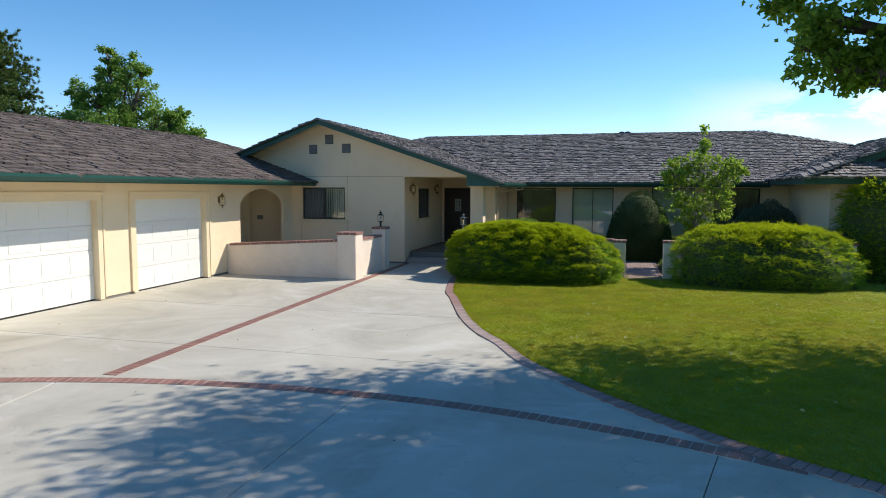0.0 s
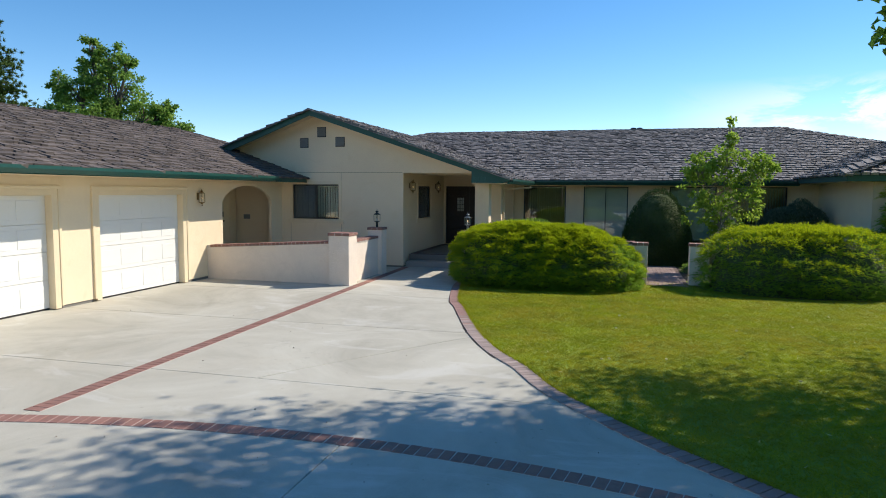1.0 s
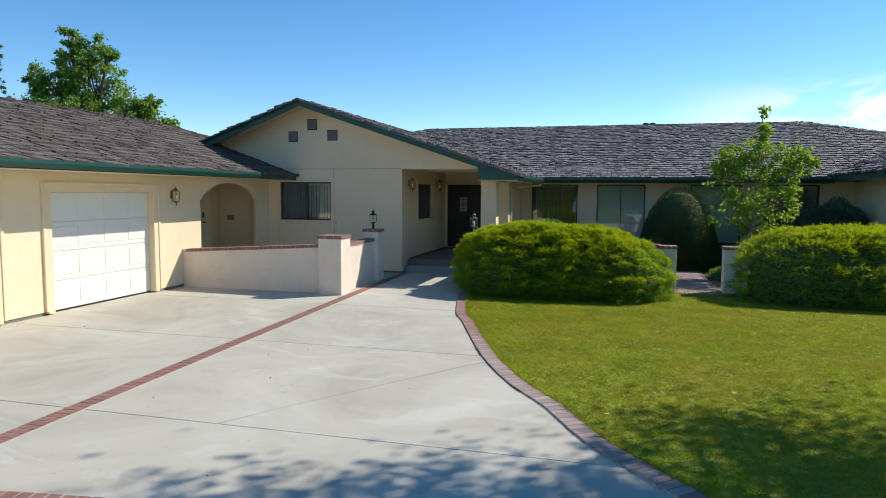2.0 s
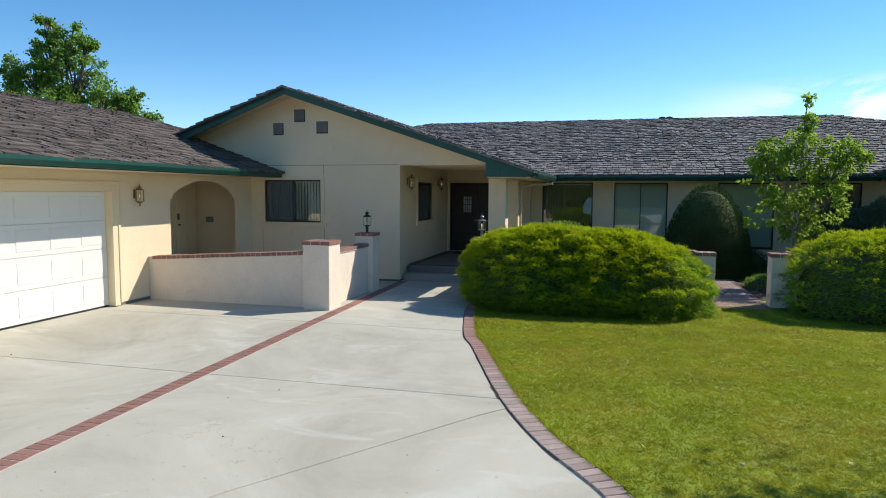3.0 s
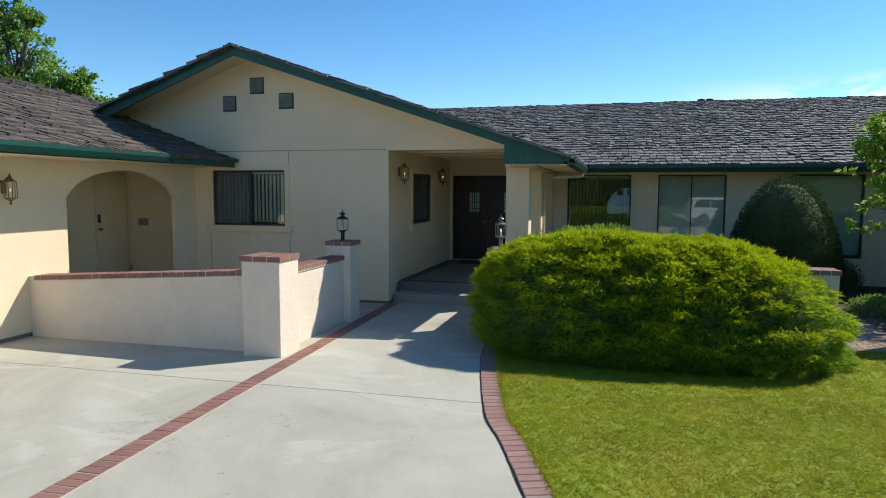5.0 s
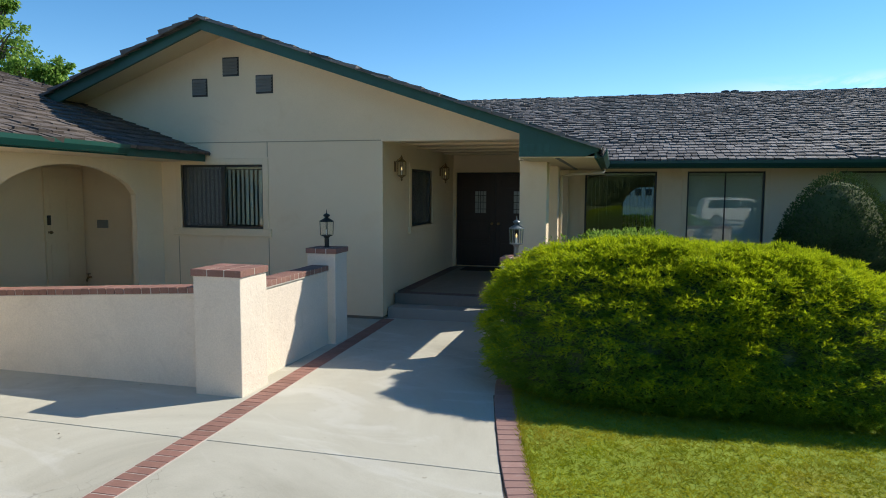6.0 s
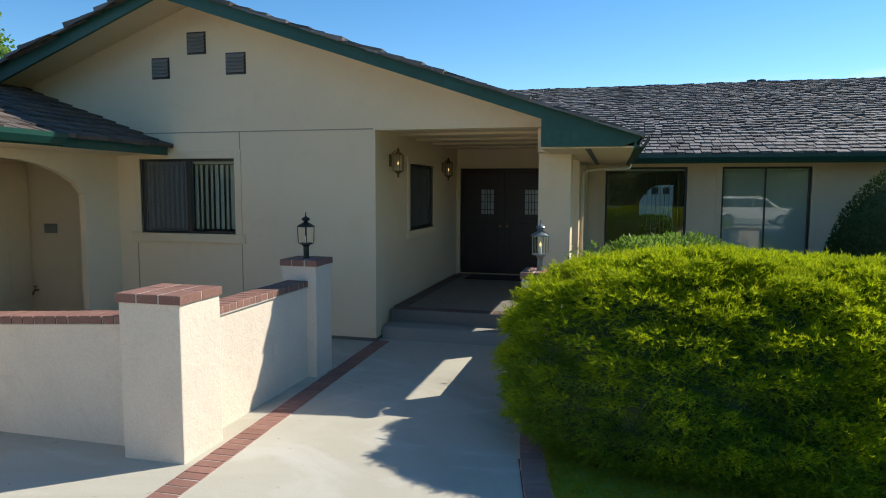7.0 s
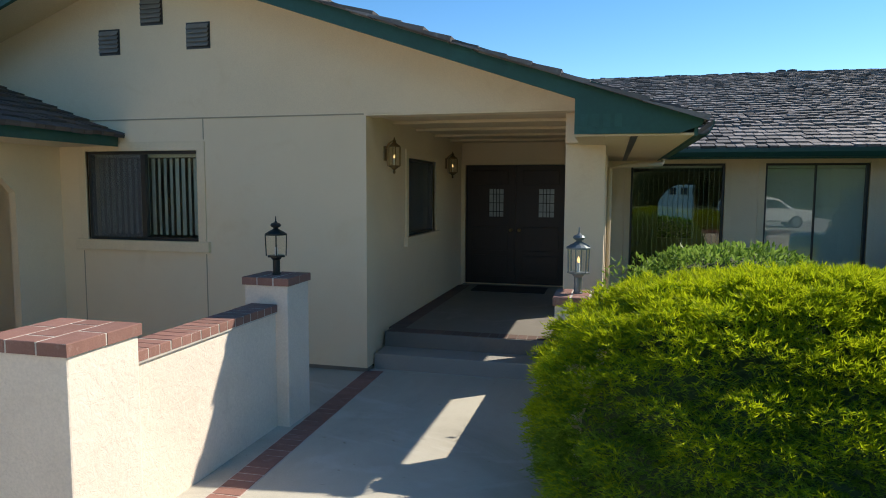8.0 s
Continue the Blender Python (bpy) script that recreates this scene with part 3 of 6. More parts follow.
def opening(axis, c, a, b, z0, z1, slider, sill, flip=1, rail=0.03):
    """A bronze-framed window with its panes, casing and sill; c: the wall's outer face, flip: the way to the inside."""
    def put(a0, a1, d0, d1, w0, w1, bevel=0.0):
        d0, d1 = sorted((c + flip * d0, c + flip * d1))
        return boxed(d0, d1, a0, a1, w0, w1, bevel=bevel) if axis == "x" else boxed(a0, a1, d0, d1, w0, w1, bevel=bevel)

    win = part("window", put(a - 0.001, b + 0.001, 0.16, 0.17, z0 - 0.02, z0), SASH, house, "dark bronze framed window")
    s = 0.035
    for a0, a1, w0, w1 in ((a, a + s, z0, z1), (b - s, b, z0, z1), (a + s, b - s, z0, z0 + s), (a + s, b - s, z1 - s, z1)):
        part("window_frame", put(a0, a1, 0.03, 0.10, w0, w1, 0.003), SASH, win)
    m = (a + b) / 2
    if slider:
        part("meeting_rail", put(m - rail, m + rail, 0.035, 0.09, z0 + s, z1 - s, 0.003), SASH, win)
    for a0, a1, d in (((a + s, m, 0.06), (m, b - s, 0.075)) if slider else ((a + s, b - s, 0.07),)):
        pane = part("pane", put(a0, a1, d, d + 0.006, z0 + s, z1 - s), GLASS, win)
        pane.visible_shadow = False
    k = 0.10
    for a0, a1, w0, w1 in ((a - k, a, z0, z1 + k), (b, b + k, z0, z1 + k), (a, b, z1, z1 + k)):
        part("casing", put(a0, a1, -0.018, 0.03, w0, w1, 0.003), TRIM, win)
    if sill:
        part("sill", put(a - 0.15, b + 0.15, -0.05, 0.05, z0 - 0.12, z0, 0.006), TRIM, win)
    return win


def blinds(axis, c, a, b, z0, z1, turn, flip=1, loose=6.0):
    """A vertical blind: a head rail and slats, each turned by the same angle."""
    at = (c, a, 0) if axis == "x" else (a, c, 0)
    blind = thing("vertical_blind", "cream vertical blind hanging behind the window", "blind", (at[0], at[1], z1), "window blinds")
    d0, d1 = sorted((c + flip * 0.14, c + flip * 0.19))
    part("head_rail", boxed(d0, d1, a, b, z1 - 0.05, z1) if axis == "x" else boxed(a, b, d0, d1, z1 - 0.05, z1), BLIND, blind)
    n = int((b - a) / 0.078)
    me = None
    for i in range(n):
        u = a + (i + 0.5) * (b - a) / n
        if me is None:
            bm = boxed(-0.044, 0.044, -0.001, 0.001, 0, z1 - 0.06 - z0 - 0.04)
            me = bpy.data.meshes.new("slat")
            bm.to_mesh(me)
            bm.free()
            me.materials.append(BLIND)
        ob = new("slat", me)
        cc = c + flip * 0.165
        ang = turn + random.uniform(-loose, loose)
        ob.matrix_basis = pose(u, cc, z0 + 0.04, 0, 0, ang) if axis == "y" else pose(cc, u, z0 + 0.04, 0, 0, 90 + ang)
        under(ob, blind)


win = opening("y", GABLE_Y, -9.78, -8.27, 1.38, 2.42, True, True)
# insect screen on the left pane; its grey also hazes the glass
screen = part("screen_haze", boxed(-9.745, -9.03, GABLE_Y + 0.04, GABLE_Y + 0.043, 1.415, 2.385), SCREEN, win, "dark screen sheet that hazes the pane")
screen.visible_shadow = False
blinds("y", GABLE_Y, -9.76, -8.29, 1.40, 2.40, -30)
side_win = opening("x", -6.255, 20.84, 22.18, 1.38, 2.40, False, True, flip=-1)
# added sheet: its flat grey stands in for the side pane's reflection
screen = part("screen_haze", boxed(-6.303, -6.30, 20.875, 22.145, 1.415, 2.365), SCREEN, side_win, "dark screen sheet that hazes the pane")
screen.visible_shadow = False
for i, (a, b) in enumerate(BIG):
    opening("y", MAIN_Y, a, b, 0.60, 2.44, i == 1, False, rail=0.012)
    blinds("y", MAIN_Y, a + 0.02, b - 0.02, 0.62, 2.42, (90, 4, 8, 50)[i], loose=(1.5, 3, 4, 6)[i])

# louvred vents in the gable
for a, b, z0, z1 in ((-9.52, -9.24, 3.52, 3.81), (-8.95, -8.66, 3.83, 4.13), (-8.36, -8.06, 3.54, 3.83)):
    vent = part("vent", boxed(a, b, GABLE_Y - 0.012, GABLE_Y + 0.004, z0, z1), SASH, gable, "grey louvred gable vent")
    for k in range(5):
        z = z0 + 0.03 + k * (z1 - z0 - 0.05) / 5
        part("slat", prismed([(a + 0.015, GABLE_Y - 0.045, z), (a + 0.015, GABLE_Y - 0.013, z + 0.05), (a + 0.015, GABLE_Y - 0.013, z + 0.042), (a + 0.015, GABLE_Y - 0.042, z - 0.006)], (b - a - 0.03, 0, 0)), VENT_GREY, vent)

# ---- roofs: decks, soffits, barge boards, fascias, gutters ----
T = 0.05


def slope(pts, label=""):
    """A roof deck: an outline of corners with its thickness below."""
    return part("roof", prismed(pts, (0, 0, -T)), FELT, house, label)


def soffit(pts):
    part("soffit", prismed(pts, (0, 0, -0.02)), SOFFIT, house)


GR_Y = 29.9
gable_right = slope([(EAVE_X, RAKE_Y + 0.03, EAVE_Z), (EAVE_X, 23.3, EAVE_Z), (APEX_X, GR_Y, APEX_Z), (APEX_X, RAKE_Y + 0.03, APEX_Z)], "grey cedar shake roof slope over the entry")
gable_left = slope([(APEX_X, RAKE_Y + 0.03, APEX_Z), (APEX_X, GR_Y, APEX_Z), (-14.9, GR_Y, rake_z(-14.9)), (-14.9, RAKE_Y + 1.2, rake_z(-14.9)), (-11.9, RAKE_Y + 0.03, rake_z(-11.9))])
soffit([(APEX_X, RAKE_Y + 0.04, APEX_Z - T - 0.004), (APEX_X, GABLE_Y, APEX_Z - T - 0.004), (EAVE_X - 0.05, GABLE_Y, rake_z(EAVE_X - 0.05) - T - 0.004), (EAVE_X - 0.05, RAKE_Y + 0.04, rake_z(EAVE_X - 0.05) - T - 0.004)])
soffit([(APEX_X, RAKE_Y + 0.04, APEX_Z - T - 0.004), (APEX_X, GABLE_Y, APEX_Z - T - 0.004), (-12.6, GABLE_Y, rake_z(-12.6) - T - 0.004), (-12.1, RAKE_Y + 0.04, rake_z(-12.1) - T - 0.004)])
D = 0.165
part("barge_board", prismed([(APEX_X, RAKE_Y, APEX_Z + 0.02), (-4.03, RAKE_Y, rake_z(-4.03) + 0.02), (-4.03, RAKE_Y, rake_z(-4.03) - D), (APEX_X, RAKE_Y, APEX_Z - D - 0.02)], (0, 0.045, 0)), GREEN, house, "green barge board")
part("barge_board", prismed([(APEX_X, RAKE_Y - 0.002, APEX_Z + 0.02), (APEX_X, RAKE_Y - 0.002, APEX_Z - D - 0.02), (-12.0, RAKE_Y - 0.002, rake_z(-12.0) - D - 0.07), (-12.0, RAKE_Y - 0.002, rake_z(-12.0) + 0.02)], (0, 0.045, 0)), GREEN, house, "green barge board")
board = part("end_board", prismed([(-4.03, RAKE_Y, rake_z(-4.03) + 0.02), (EAVE_X + 0.06, RAKE_Y, rake_z(EAVE_X) + 0.0), (EAVE_X + 0.03, RAKE_Y, 2.53), (-3.17, RAKE_Y, 2.47), (-4.03, RAKE_Y, 2.475)], (0, 0.05, 0)), GREEN, house, "green end board with four small weathered bars")
for k in range(4):
    x = -3.98 + 0.095 * k
    part("bar", boxed(x, x + 0.06, RAKE_Y - 0.006, RAKE_Y + 0.002, 2.53, 2.64), FADED, board)
part("soffit", boxed(-3.775, EAVE_X - 0.02, RAKE_Y + 0.05, 23.4, 2.455, 2.475), SOFFIT, house)
part("soffit", boxed(-4.03, -3.776, RAKE_Y + 0.05, 19.71, 2.456, 2.469), SOFFIT, house)
part("soffit_vent", boxed(-3.56, -3.50, RAKE_Y + 0.1, 23.2, 2.449, 2.4555), SASH, house)
part("fascia", boxed(EAVE_X - 0.02, EAVE_X + 0.01, RAKE_Y + 0.05, 23.3, 2.45, 2.575), GREEN, house)


def gutter(axis, c, a, b, z, out):
    """An open channel with a rolled lip along an eave; out: the side it hangs on."""
    prof = [(0.0, 0.0), (0.0, -0.115), (0.075, -0.115), (0.115, -0.045), (0.115, 0.0), (0.125, 0.004), (0.125, -0.05), (0.082, -0.122), (-0.004, -0.122), (-0.004, 0.0)]
    if axis == "y":
        pts, vec = [(c + out * p, a, z + q) for p, q in prof], (0, b - a, 0)
    else:
        pts, vec = [(a, c + out * p, z + q) for p, q in prof], (b - a, 0, 0)
    return part("gutter", prismed(pts, vec), GUTTER, house, "green metal gutter")


gutter("y", EAVE_X + 0.012, RAKE_Y + 0.06, 23.2, EAVE_Z - 0.02, 1)
bm = tube(bmesh.new(), [(EAVE_X + 0.05, 22.95, 2.47), (EAVE_X + 0.02, 22.9, 2.38), (-3.55, 22.3, 2.34), (-3.735, 22.05, 2.30), (-3.735, 22.05, 0.1)], [0.032] * 5, 8)
part("downpipe", bm, SOFFIT, house, "cream downpipe")

# garage roof: front slope, hip end, back slope
G_EAVE, G_Z, G_RIDGE, G_S, G_END = -9.32, 2.60, -13.60, 0.352, 19.05
G_TOP = G_Z + G_S * (G_EAVE - G_RIDGE)
garage_roof = slope([(G_EAVE, 3.2, G_Z), (G_EAVE, GABLE_Y, G_Z), (-11.75, GABLE_Y, G_Z + G_S * (G_EAVE + 11.75)), (-12.0, 20.65, G_Z + G_S * (G_EAVE + 12.0)), (G_RIDGE, G_END, G_TOP), (G_RIDGE, 3.2, G_TOP)], "brown cedar shake roof slope over the garage")
slope([(G_RIDGE, 3.2, G_TOP), (G_RIDGE, G_END, G_TOP), (-17.9, 23.3, G_Z), (-17.9, 3.2, G_Z)])
slope([(G_RIDGE, G_END, G_TOP), (-12.0, 20.65, G_Z + G_S * (G_EAVE + 12.0)), (-12.0, 23.3, G_Z), (-17.9, 23.3, G_Z)])
part("fascia", boxed(G_EAVE - 0.03, G_EAVE, 3.2, GABLE_Y - 0.002, 2.475, 2.60), GREEN, house, "green fascia board")
part("fascia", boxed(G_EAVE - 0.0, G_EAVE + 0.035, 17.45, GABLE_Y - 0.05, 2.47, 2.605), GREEN, house, "green fascia board")
part("soffit", boxed(GARAGE_X, G_EAVE - 0.02, 3.2, GABLE_Y, 2.478, 2.50), SOFFIT, house)
gutter("y", G_EAVE + 0.002, 3.2, 17.42, 2.615, 1)

# main roof
M_EAVE, M_Z, M_RIDGE, M_S = 23.42, 2.62, 31.3, 0.298
M_TOP = M_Z + M_S * (M_RIDGE - M_EAVE)
M_L, M_R = -8.6, 6.0
main_roof = slope([(-3.2, M_EAVE, M_Z), (13.9, M_EAVE, M_Z), (M_R, M_RIDGE, M_TOP), (M_L, M_RIDGE, M_TOP), (-15.2, M_EAVE + 1.18, M_Z + 1.18 * M_S), (-3.2, M_EAVE + 1.18, M_Z + 1.18 * M_S)], "grey cedar shake main roof")
slope([(M_L, M_RIDGE, M_TOP), (M_R, M_RIDGE, M_TOP), (13.9, 39.2, M_Z), (-16.4, 39.2, M_Z)])
slope([(M_R, M_RIDGE, M_TOP), (13.9, M_EAVE, M_Z), (13.9, 39.2, M_Z)])
slope([(M_L, M_RIDGE, M_TOP), (-16.4, 39.2, M_Z), (-16.4, M_EAVE, M_Z)])
part("fascia", boxed(-3.0, 5.2, M_EAVE - 0.0, M_EAVE + 0.03, 2.475, 2.61), GREEN, house, "green fascia board")
part("soffit", boxed(-3.74, 5.95, M_EAVE + 0.03, MAIN_Y, 2.502, 2.522), SOFFIT, house)
gutter("x", M_EAVE - 0.002, -2.88, 5.1, 2.62, -1)
for x in (0.36, 0.62):
    cap = lathe(bmesh.new(), [(0.06, -0.1), (0.06, 0.03), (0.12, 0.03), (0.12, 0.08), (0.05, 0.10)], 10, (x, M_RIDGE, M_TOP))
    part("roof_vent", cap, IRON, house)

# right wing roof with a small gable above its hip
W_X, W_Y, W_Z, W_S, W_RIDGE = 5.15, 18.85, 2.70, 0.35, 9.6
W_TOP = W_Z + W_S * (W_RIDGE - W_X)
wing_roof = slope([(W_X, W_Y, W_Z), (W_X + 1.4, W_Y + 1.4, W_Z + W_S * 1.4), (W_X + 1.4, W_Y + 1.15, W_Z + W_S * 1.4), (W_RIDGE, W_Y + 1.15, W_TOP), (W_RIDGE, 29.0, W_TOP), (W_X, M_EAVE, W_Z)], "grey cedar shake roof slope of the wing")
wing_hip = slope([(W_X, W_Y, W_Z), (14.05, W_Y, W_Z), (12.65, W_Y + 1.4, W_Z + W_S * 1.4), (W_X + 1.4, W_Y + 1.4, W_Z + W_S * 1.4)])
slope([(W_RIDGE, W_Y + 1.15, W_TOP), (12.65, W_Y + 1.15, W_Z + W_S * 1.4), (12.65, W_Y + 1.4, W_Z + W_S * 1.4), (14.05, W_Y, W_Z), (14.05, 29.0, W_Z), (W_RIDGE, 29.0, W_TOP)])
part("wing_gable", prismed([(W_X + 1.4, W_Y + 1.42, W_Z + W_S * 1.4 - 0.02), (12.65, W_Y + 1.42, W_Z + W_S * 1.4 - 0.02), (W_RIDGE, W_Y + 1.42, W_TOP - 0.06)], (0, 0.05, 0)), GREEN, house, "green boarded gablet")
part("barge_board", prismed([(W_RIDGE, W_Y + 1.13, W_TOP), (W_RIDGE, W_Y + 1.13, W_TOP - 0.2), (W_X + 1.3, W_Y + 1.13, W_Z + W_S * 1.3 - 0.16), (W_X + 1.3, W_Y + 1.13, W_Z + W_S * 1.3)], (0, 0.04, 0)), GREEN, house)
part("fascia", boxed(W_X - 0.01, W_X + 0.02, W_Y, M_EAVE, 2.55, 2.69), GREEN, house)
part("fascia", boxed(W_X, 14.05, W_Y - 0.01, W_Y + 0.02, 2.55, 2.69), GREEN, house)
part("soffit", boxed(W_X + 0.02, 5.95, W_Y + 0.02, M_EAVE + 0.5, 2.55, 2.57), SOFFIT, house)
part("soffit", boxed(5.95, 14.0, W_Y + 0.02, 19.6, 2.55, 2.57), SOFFIT, house)


# ---- lamps ----
def wall_lantern(at, out, label):
    """A six-sided brass wall lantern with a candle bulb; out: the way it faces, in degrees."""
    lamp = thing("wall_lantern", label, "wall lamp", (0, 0, 0), "wall lanterns")
    r, c = 0.092, 0.14
    part("back_plate", boxed(0.0, 0.018, -0.045, 0.045, -0.06, 0.14, bevel=0.004), BRASS, lamp)
    part("arm", tube(bmesh.new(), [(0.01, 0, 0.10), (0.06, 0, 0.17), (c, 0, 0.225)], [0.01, 0.009, 0.008], 8), BRASS, lamp)
    hexa = [(c + r * math.cos(math.pi / 3 * k), r * math.sin(math.pi / 3 * k)) for k in range(6)]
    for k in range(6):
        (x0, y0), (x1, y1) = hexa[k], hexa[(k + 1) % 6]
        part("bar", tube(bmesh.new(), [(x0, y0, -0.13), (x0, y0, 0.13)], [0.006, 0.006], 6), BRASS, lamp)
        bm = bmesh.new()
        bm.faces.new([bm.verts.new(p) for p in ((x0, y0, -0.125), (x1, y1, -0.125), (x1, y1, 0.125), (x0, y0, 0.125))])
        pane = part("glass_pane", bm, LAMP_GLASS, lamp)
        pane.visible_shadow = False
    part("roof", lathe(bmesh.new(), [(0.086, 0.125), (0.086, 0.14), (0.05, 0.165), (0.022, 0.19), (0.03, 0.205), (0.014, 0.225), (0.006, 0.26)], 6, (c, 0, 0)), BRASS, lamp)
    part("base", lathe(bmesh.new(), [(0.008, -0.24), (0.022, -0.215), (0.010, -0.19), (0.045, -0.16), (0.083, -0.14), (0.083, -0.125)], 6, (c, 0, 0)), BRASS, lamp)
    part("candle", lathe(bmesh.new(), [(0.011, -0.12), (0.011, -0.03)], 8, (c, 0, 0)), BLIND, lamp)
    part("bulb", lathe(bmesh.new(), [(0.006, -0.03), (0.013, -0.012), (0.009, 0.008), (0.002, 0.028)], 10, (c, 0, 0)), BULB, lamp, "glowing candle bulb")
    lamp.matrix_basis = pose(*at, 0, 0, out) @ Matrix.Scale(0.84, 4)
    return lamp


# unlit lantern: the bulb's glow stands in for the highlight on its glass
wall_lantern((GARAGE_X + 0.001, 15.12, 2.04), 0, "brass wall lantern beside the garage door, glowing in place of a highlight")
first = wall_lantern((-6.254, 19.95, 2.37), 0, "lit brass wall lantern on the porch wall")
copy_thing(first, pose(-6.254, 22.82, 2.37, 0, 0, 0))


def post_lantern(at, metal, label, lit, sides, turn):
    """A lantern on a short post, standing on a brick cap."""
    lamp = thing("post_lantern", label, "lamp", (0, 0, 0), "post lanterns")
    r = 0.082 if sides == 4 else 0.076
    part("stem", lathe(bmesh.new(), [(0.036, 0), (0.036, 0.012), (0.030, 0.014), (0.030, 0.125), (0.040, 0.135), (0.05, 0.15)], 14), metal, lamp)
    part("tray", lathe(bmesh.new(), [(0.03, 0.145), (0.082, 0.152), (0.082, 0.162), (0.07, 0.166)], 6), metal, lamp)
    ring = [(r * math.cos(2 * math.pi / sides * k + turn), r * math.sin(2 * math.pi / sides * k + turn)) for k in range(sides)]
    for k in range(sides):
        (x0, y0), (x1, y1) = ring[k], ring[(k + 1) % sides]
        part("bar", tube(bmesh.new(), [(x0, y0, 0.16), (x0 * 1.08, y0 * 1.08, 0.345)], [0.005, 0.005], 6), metal, lamp)
        bm = bmesh.new()
        bm.faces.new([bm.verts.new(p) for p in ((x0, y0, 0.163), (x1, y1, 0.163), (x1 * 1.07, y1 * 1.07, 0.34), (x0 * 1.07, y0 * 1.07, 0.34))])
        pane = part("glass_pane", bm, LAMP_GLASS, lamp)
        pane.visible_shadow = False
    part("roof", lathe(bmesh.new(), [(0.092, 0.338), (0.092, 0.35), (0.066, 0.368), (0.032, 0.386), (0.018, 0.398), (0.04, 0.412), (0.046, 0.424), (0.036, 0.438), (0.012, 0.448), (0.006, 0.46), (0.004, 0.50)], 14), metal, lamp)
    part("candle", lathe(bmesh.new(), [(0.012, 0.162), (0.012, 0.235)], 8), BLIND, lamp)
    part("bulb", lathe(bmesh.new(), [(0.006, 0.235), (0.012, 0.25), (0.008, 0.268), (0.002, 0.285)], 10), BULB if lit else LAMP_GLASS, lamp)
    lamp.matrix_basis = Matrix.Translation(at)
    return lamp


post_lantern((-6.47, 17.78, 1.258), IRON, "unlit black iron lantern on a brick-capped pillar", False, 4, -1.06)
post_lantern((-3.93, 17.72, 1.215), PEWTER, "lit grey metal lantern on a brick-capped pillar", True, 6, 0.3)
plaque = part("plaque", boxed(-11.49, -11.27, GABLE_Y - 0.02, GABLE_Y, 1.34, 1.48, bevel=0.006), VENT_GREY)
tagged(plaque, "small grey plaque on the passage wall", "plaque")
tap = thing("garden_tap", "small weathered brass garden tap on the passage wall", "tap", (-11.67, GABLE_Y, 0.47))
part("pipe", tube(bmesh.new(), [(-11.67, GABLE_Y + 0.01, 0.47), (-11.67, GABLE_Y - 0.07, 0.47), (-11.67, GABLE_Y - 0.10, 0.44), (-11.67, GABLE_Y - 0.105, 0.40)], [0.014, 0.016, 0.015, 0.013], 8), BRASS, tap)
part("handle", lathe(bmesh.new(), [(0.006, 0.0), (0.006, 0.045), (0.034, 0.048), (0.036, 0.056), (0.006, 0.06)], 10, (-11.67, GABLE_Y - 0.06, 0.48)), BRASS, tap)
bm = boxed(-5.9, -4.7, 23.15, 23.75, 0.346, 0.362, bevel=0.006)
tagged(part("doormat", bm, RUBBER), "dark rubber doormat before the entry doors", "doormat")


# ---- ground, drive, lawn ----
ground = tagged(part("ground", boxed(-900, 900, -900, 900, -0.5, -0.09), EARTH), "dry grassland reaching the horizon", "ground", kind="structure")

ARC_C, ARC_R = (-2.75, -6.75), 13.08
BORDER = [(-3.98, 16.9), (-3.86, 15.9), (-3.45, 14.0), (-3.14, 13.17), (-2.55, 11.48), (-2.18, 10.57), (-1.81, 9.84), (-1.37, 9.17), (-0.90, 8.28), (-0.19, 7.38), (0.47, 6.66), (1.47, 5.75), (2.45, 5.1), (3.8, 4.2), (6.0, 2.4), (8.5, -0.6), (10.5, -4.5), (11.5, -9.0)]


def arc_y(x):
    return ARC_C[1] + math.sqrt(max(0.0, ARC_R ** 2 - (x - ARC_C[0]) ** 2))


def line_x(y):
    """The brick line across the drive."""
    return -5.80 - 0.028 * (y - 6.2)


drive = tagged(thing("driveway", "pale concrete driveway in large slabs with brick bands", "driveway", (-4, 8, 0)), kind="structure")
part("bed", boxed(-10.1, 11.8, -26, 19.6, -0.2, -0.025), CONCRETE_DARK, drive)


def slab(pts):
    """A cast slab with a slightly eased edge."""
    c = sum((Vector((*p, 0)) for p in pts), Vector()) / len(pts)
    bm = bmesh.new()
    a = [bm.verts.new((*p, -0.06)) for p in pts]
    b = [bm.verts.new((*p, -0.006)) for p in pts]
    t = [bm.verts.new((p[0] + (c.x - p[0]) / max(1e-3, (Vector((*p, 0)) - c).length) * 0.006, p[1] + (c.y - p[1]) / max(1e-3, (Vector((*p, 0)) - c).length) * 0.006, 0.0)) for p in pts]
    n = len(pts)
    bm.faces.new(t)
    for lo, hi in ((a, b), (b, t)):
        for i in range(n):
            bm.faces.new((lo[i], lo[(i + 1) % n], hi[(i + 1) % n], hi[i]))
    part("slab", bm, CONCRETE, drive)


def arc_run(x0, x1, d, n=14):
    return [(x0 + (x1 - x0) * k / n, arc_y(x0 + (x1 - x0) * k / n) + d) for k in range(n + 1)]


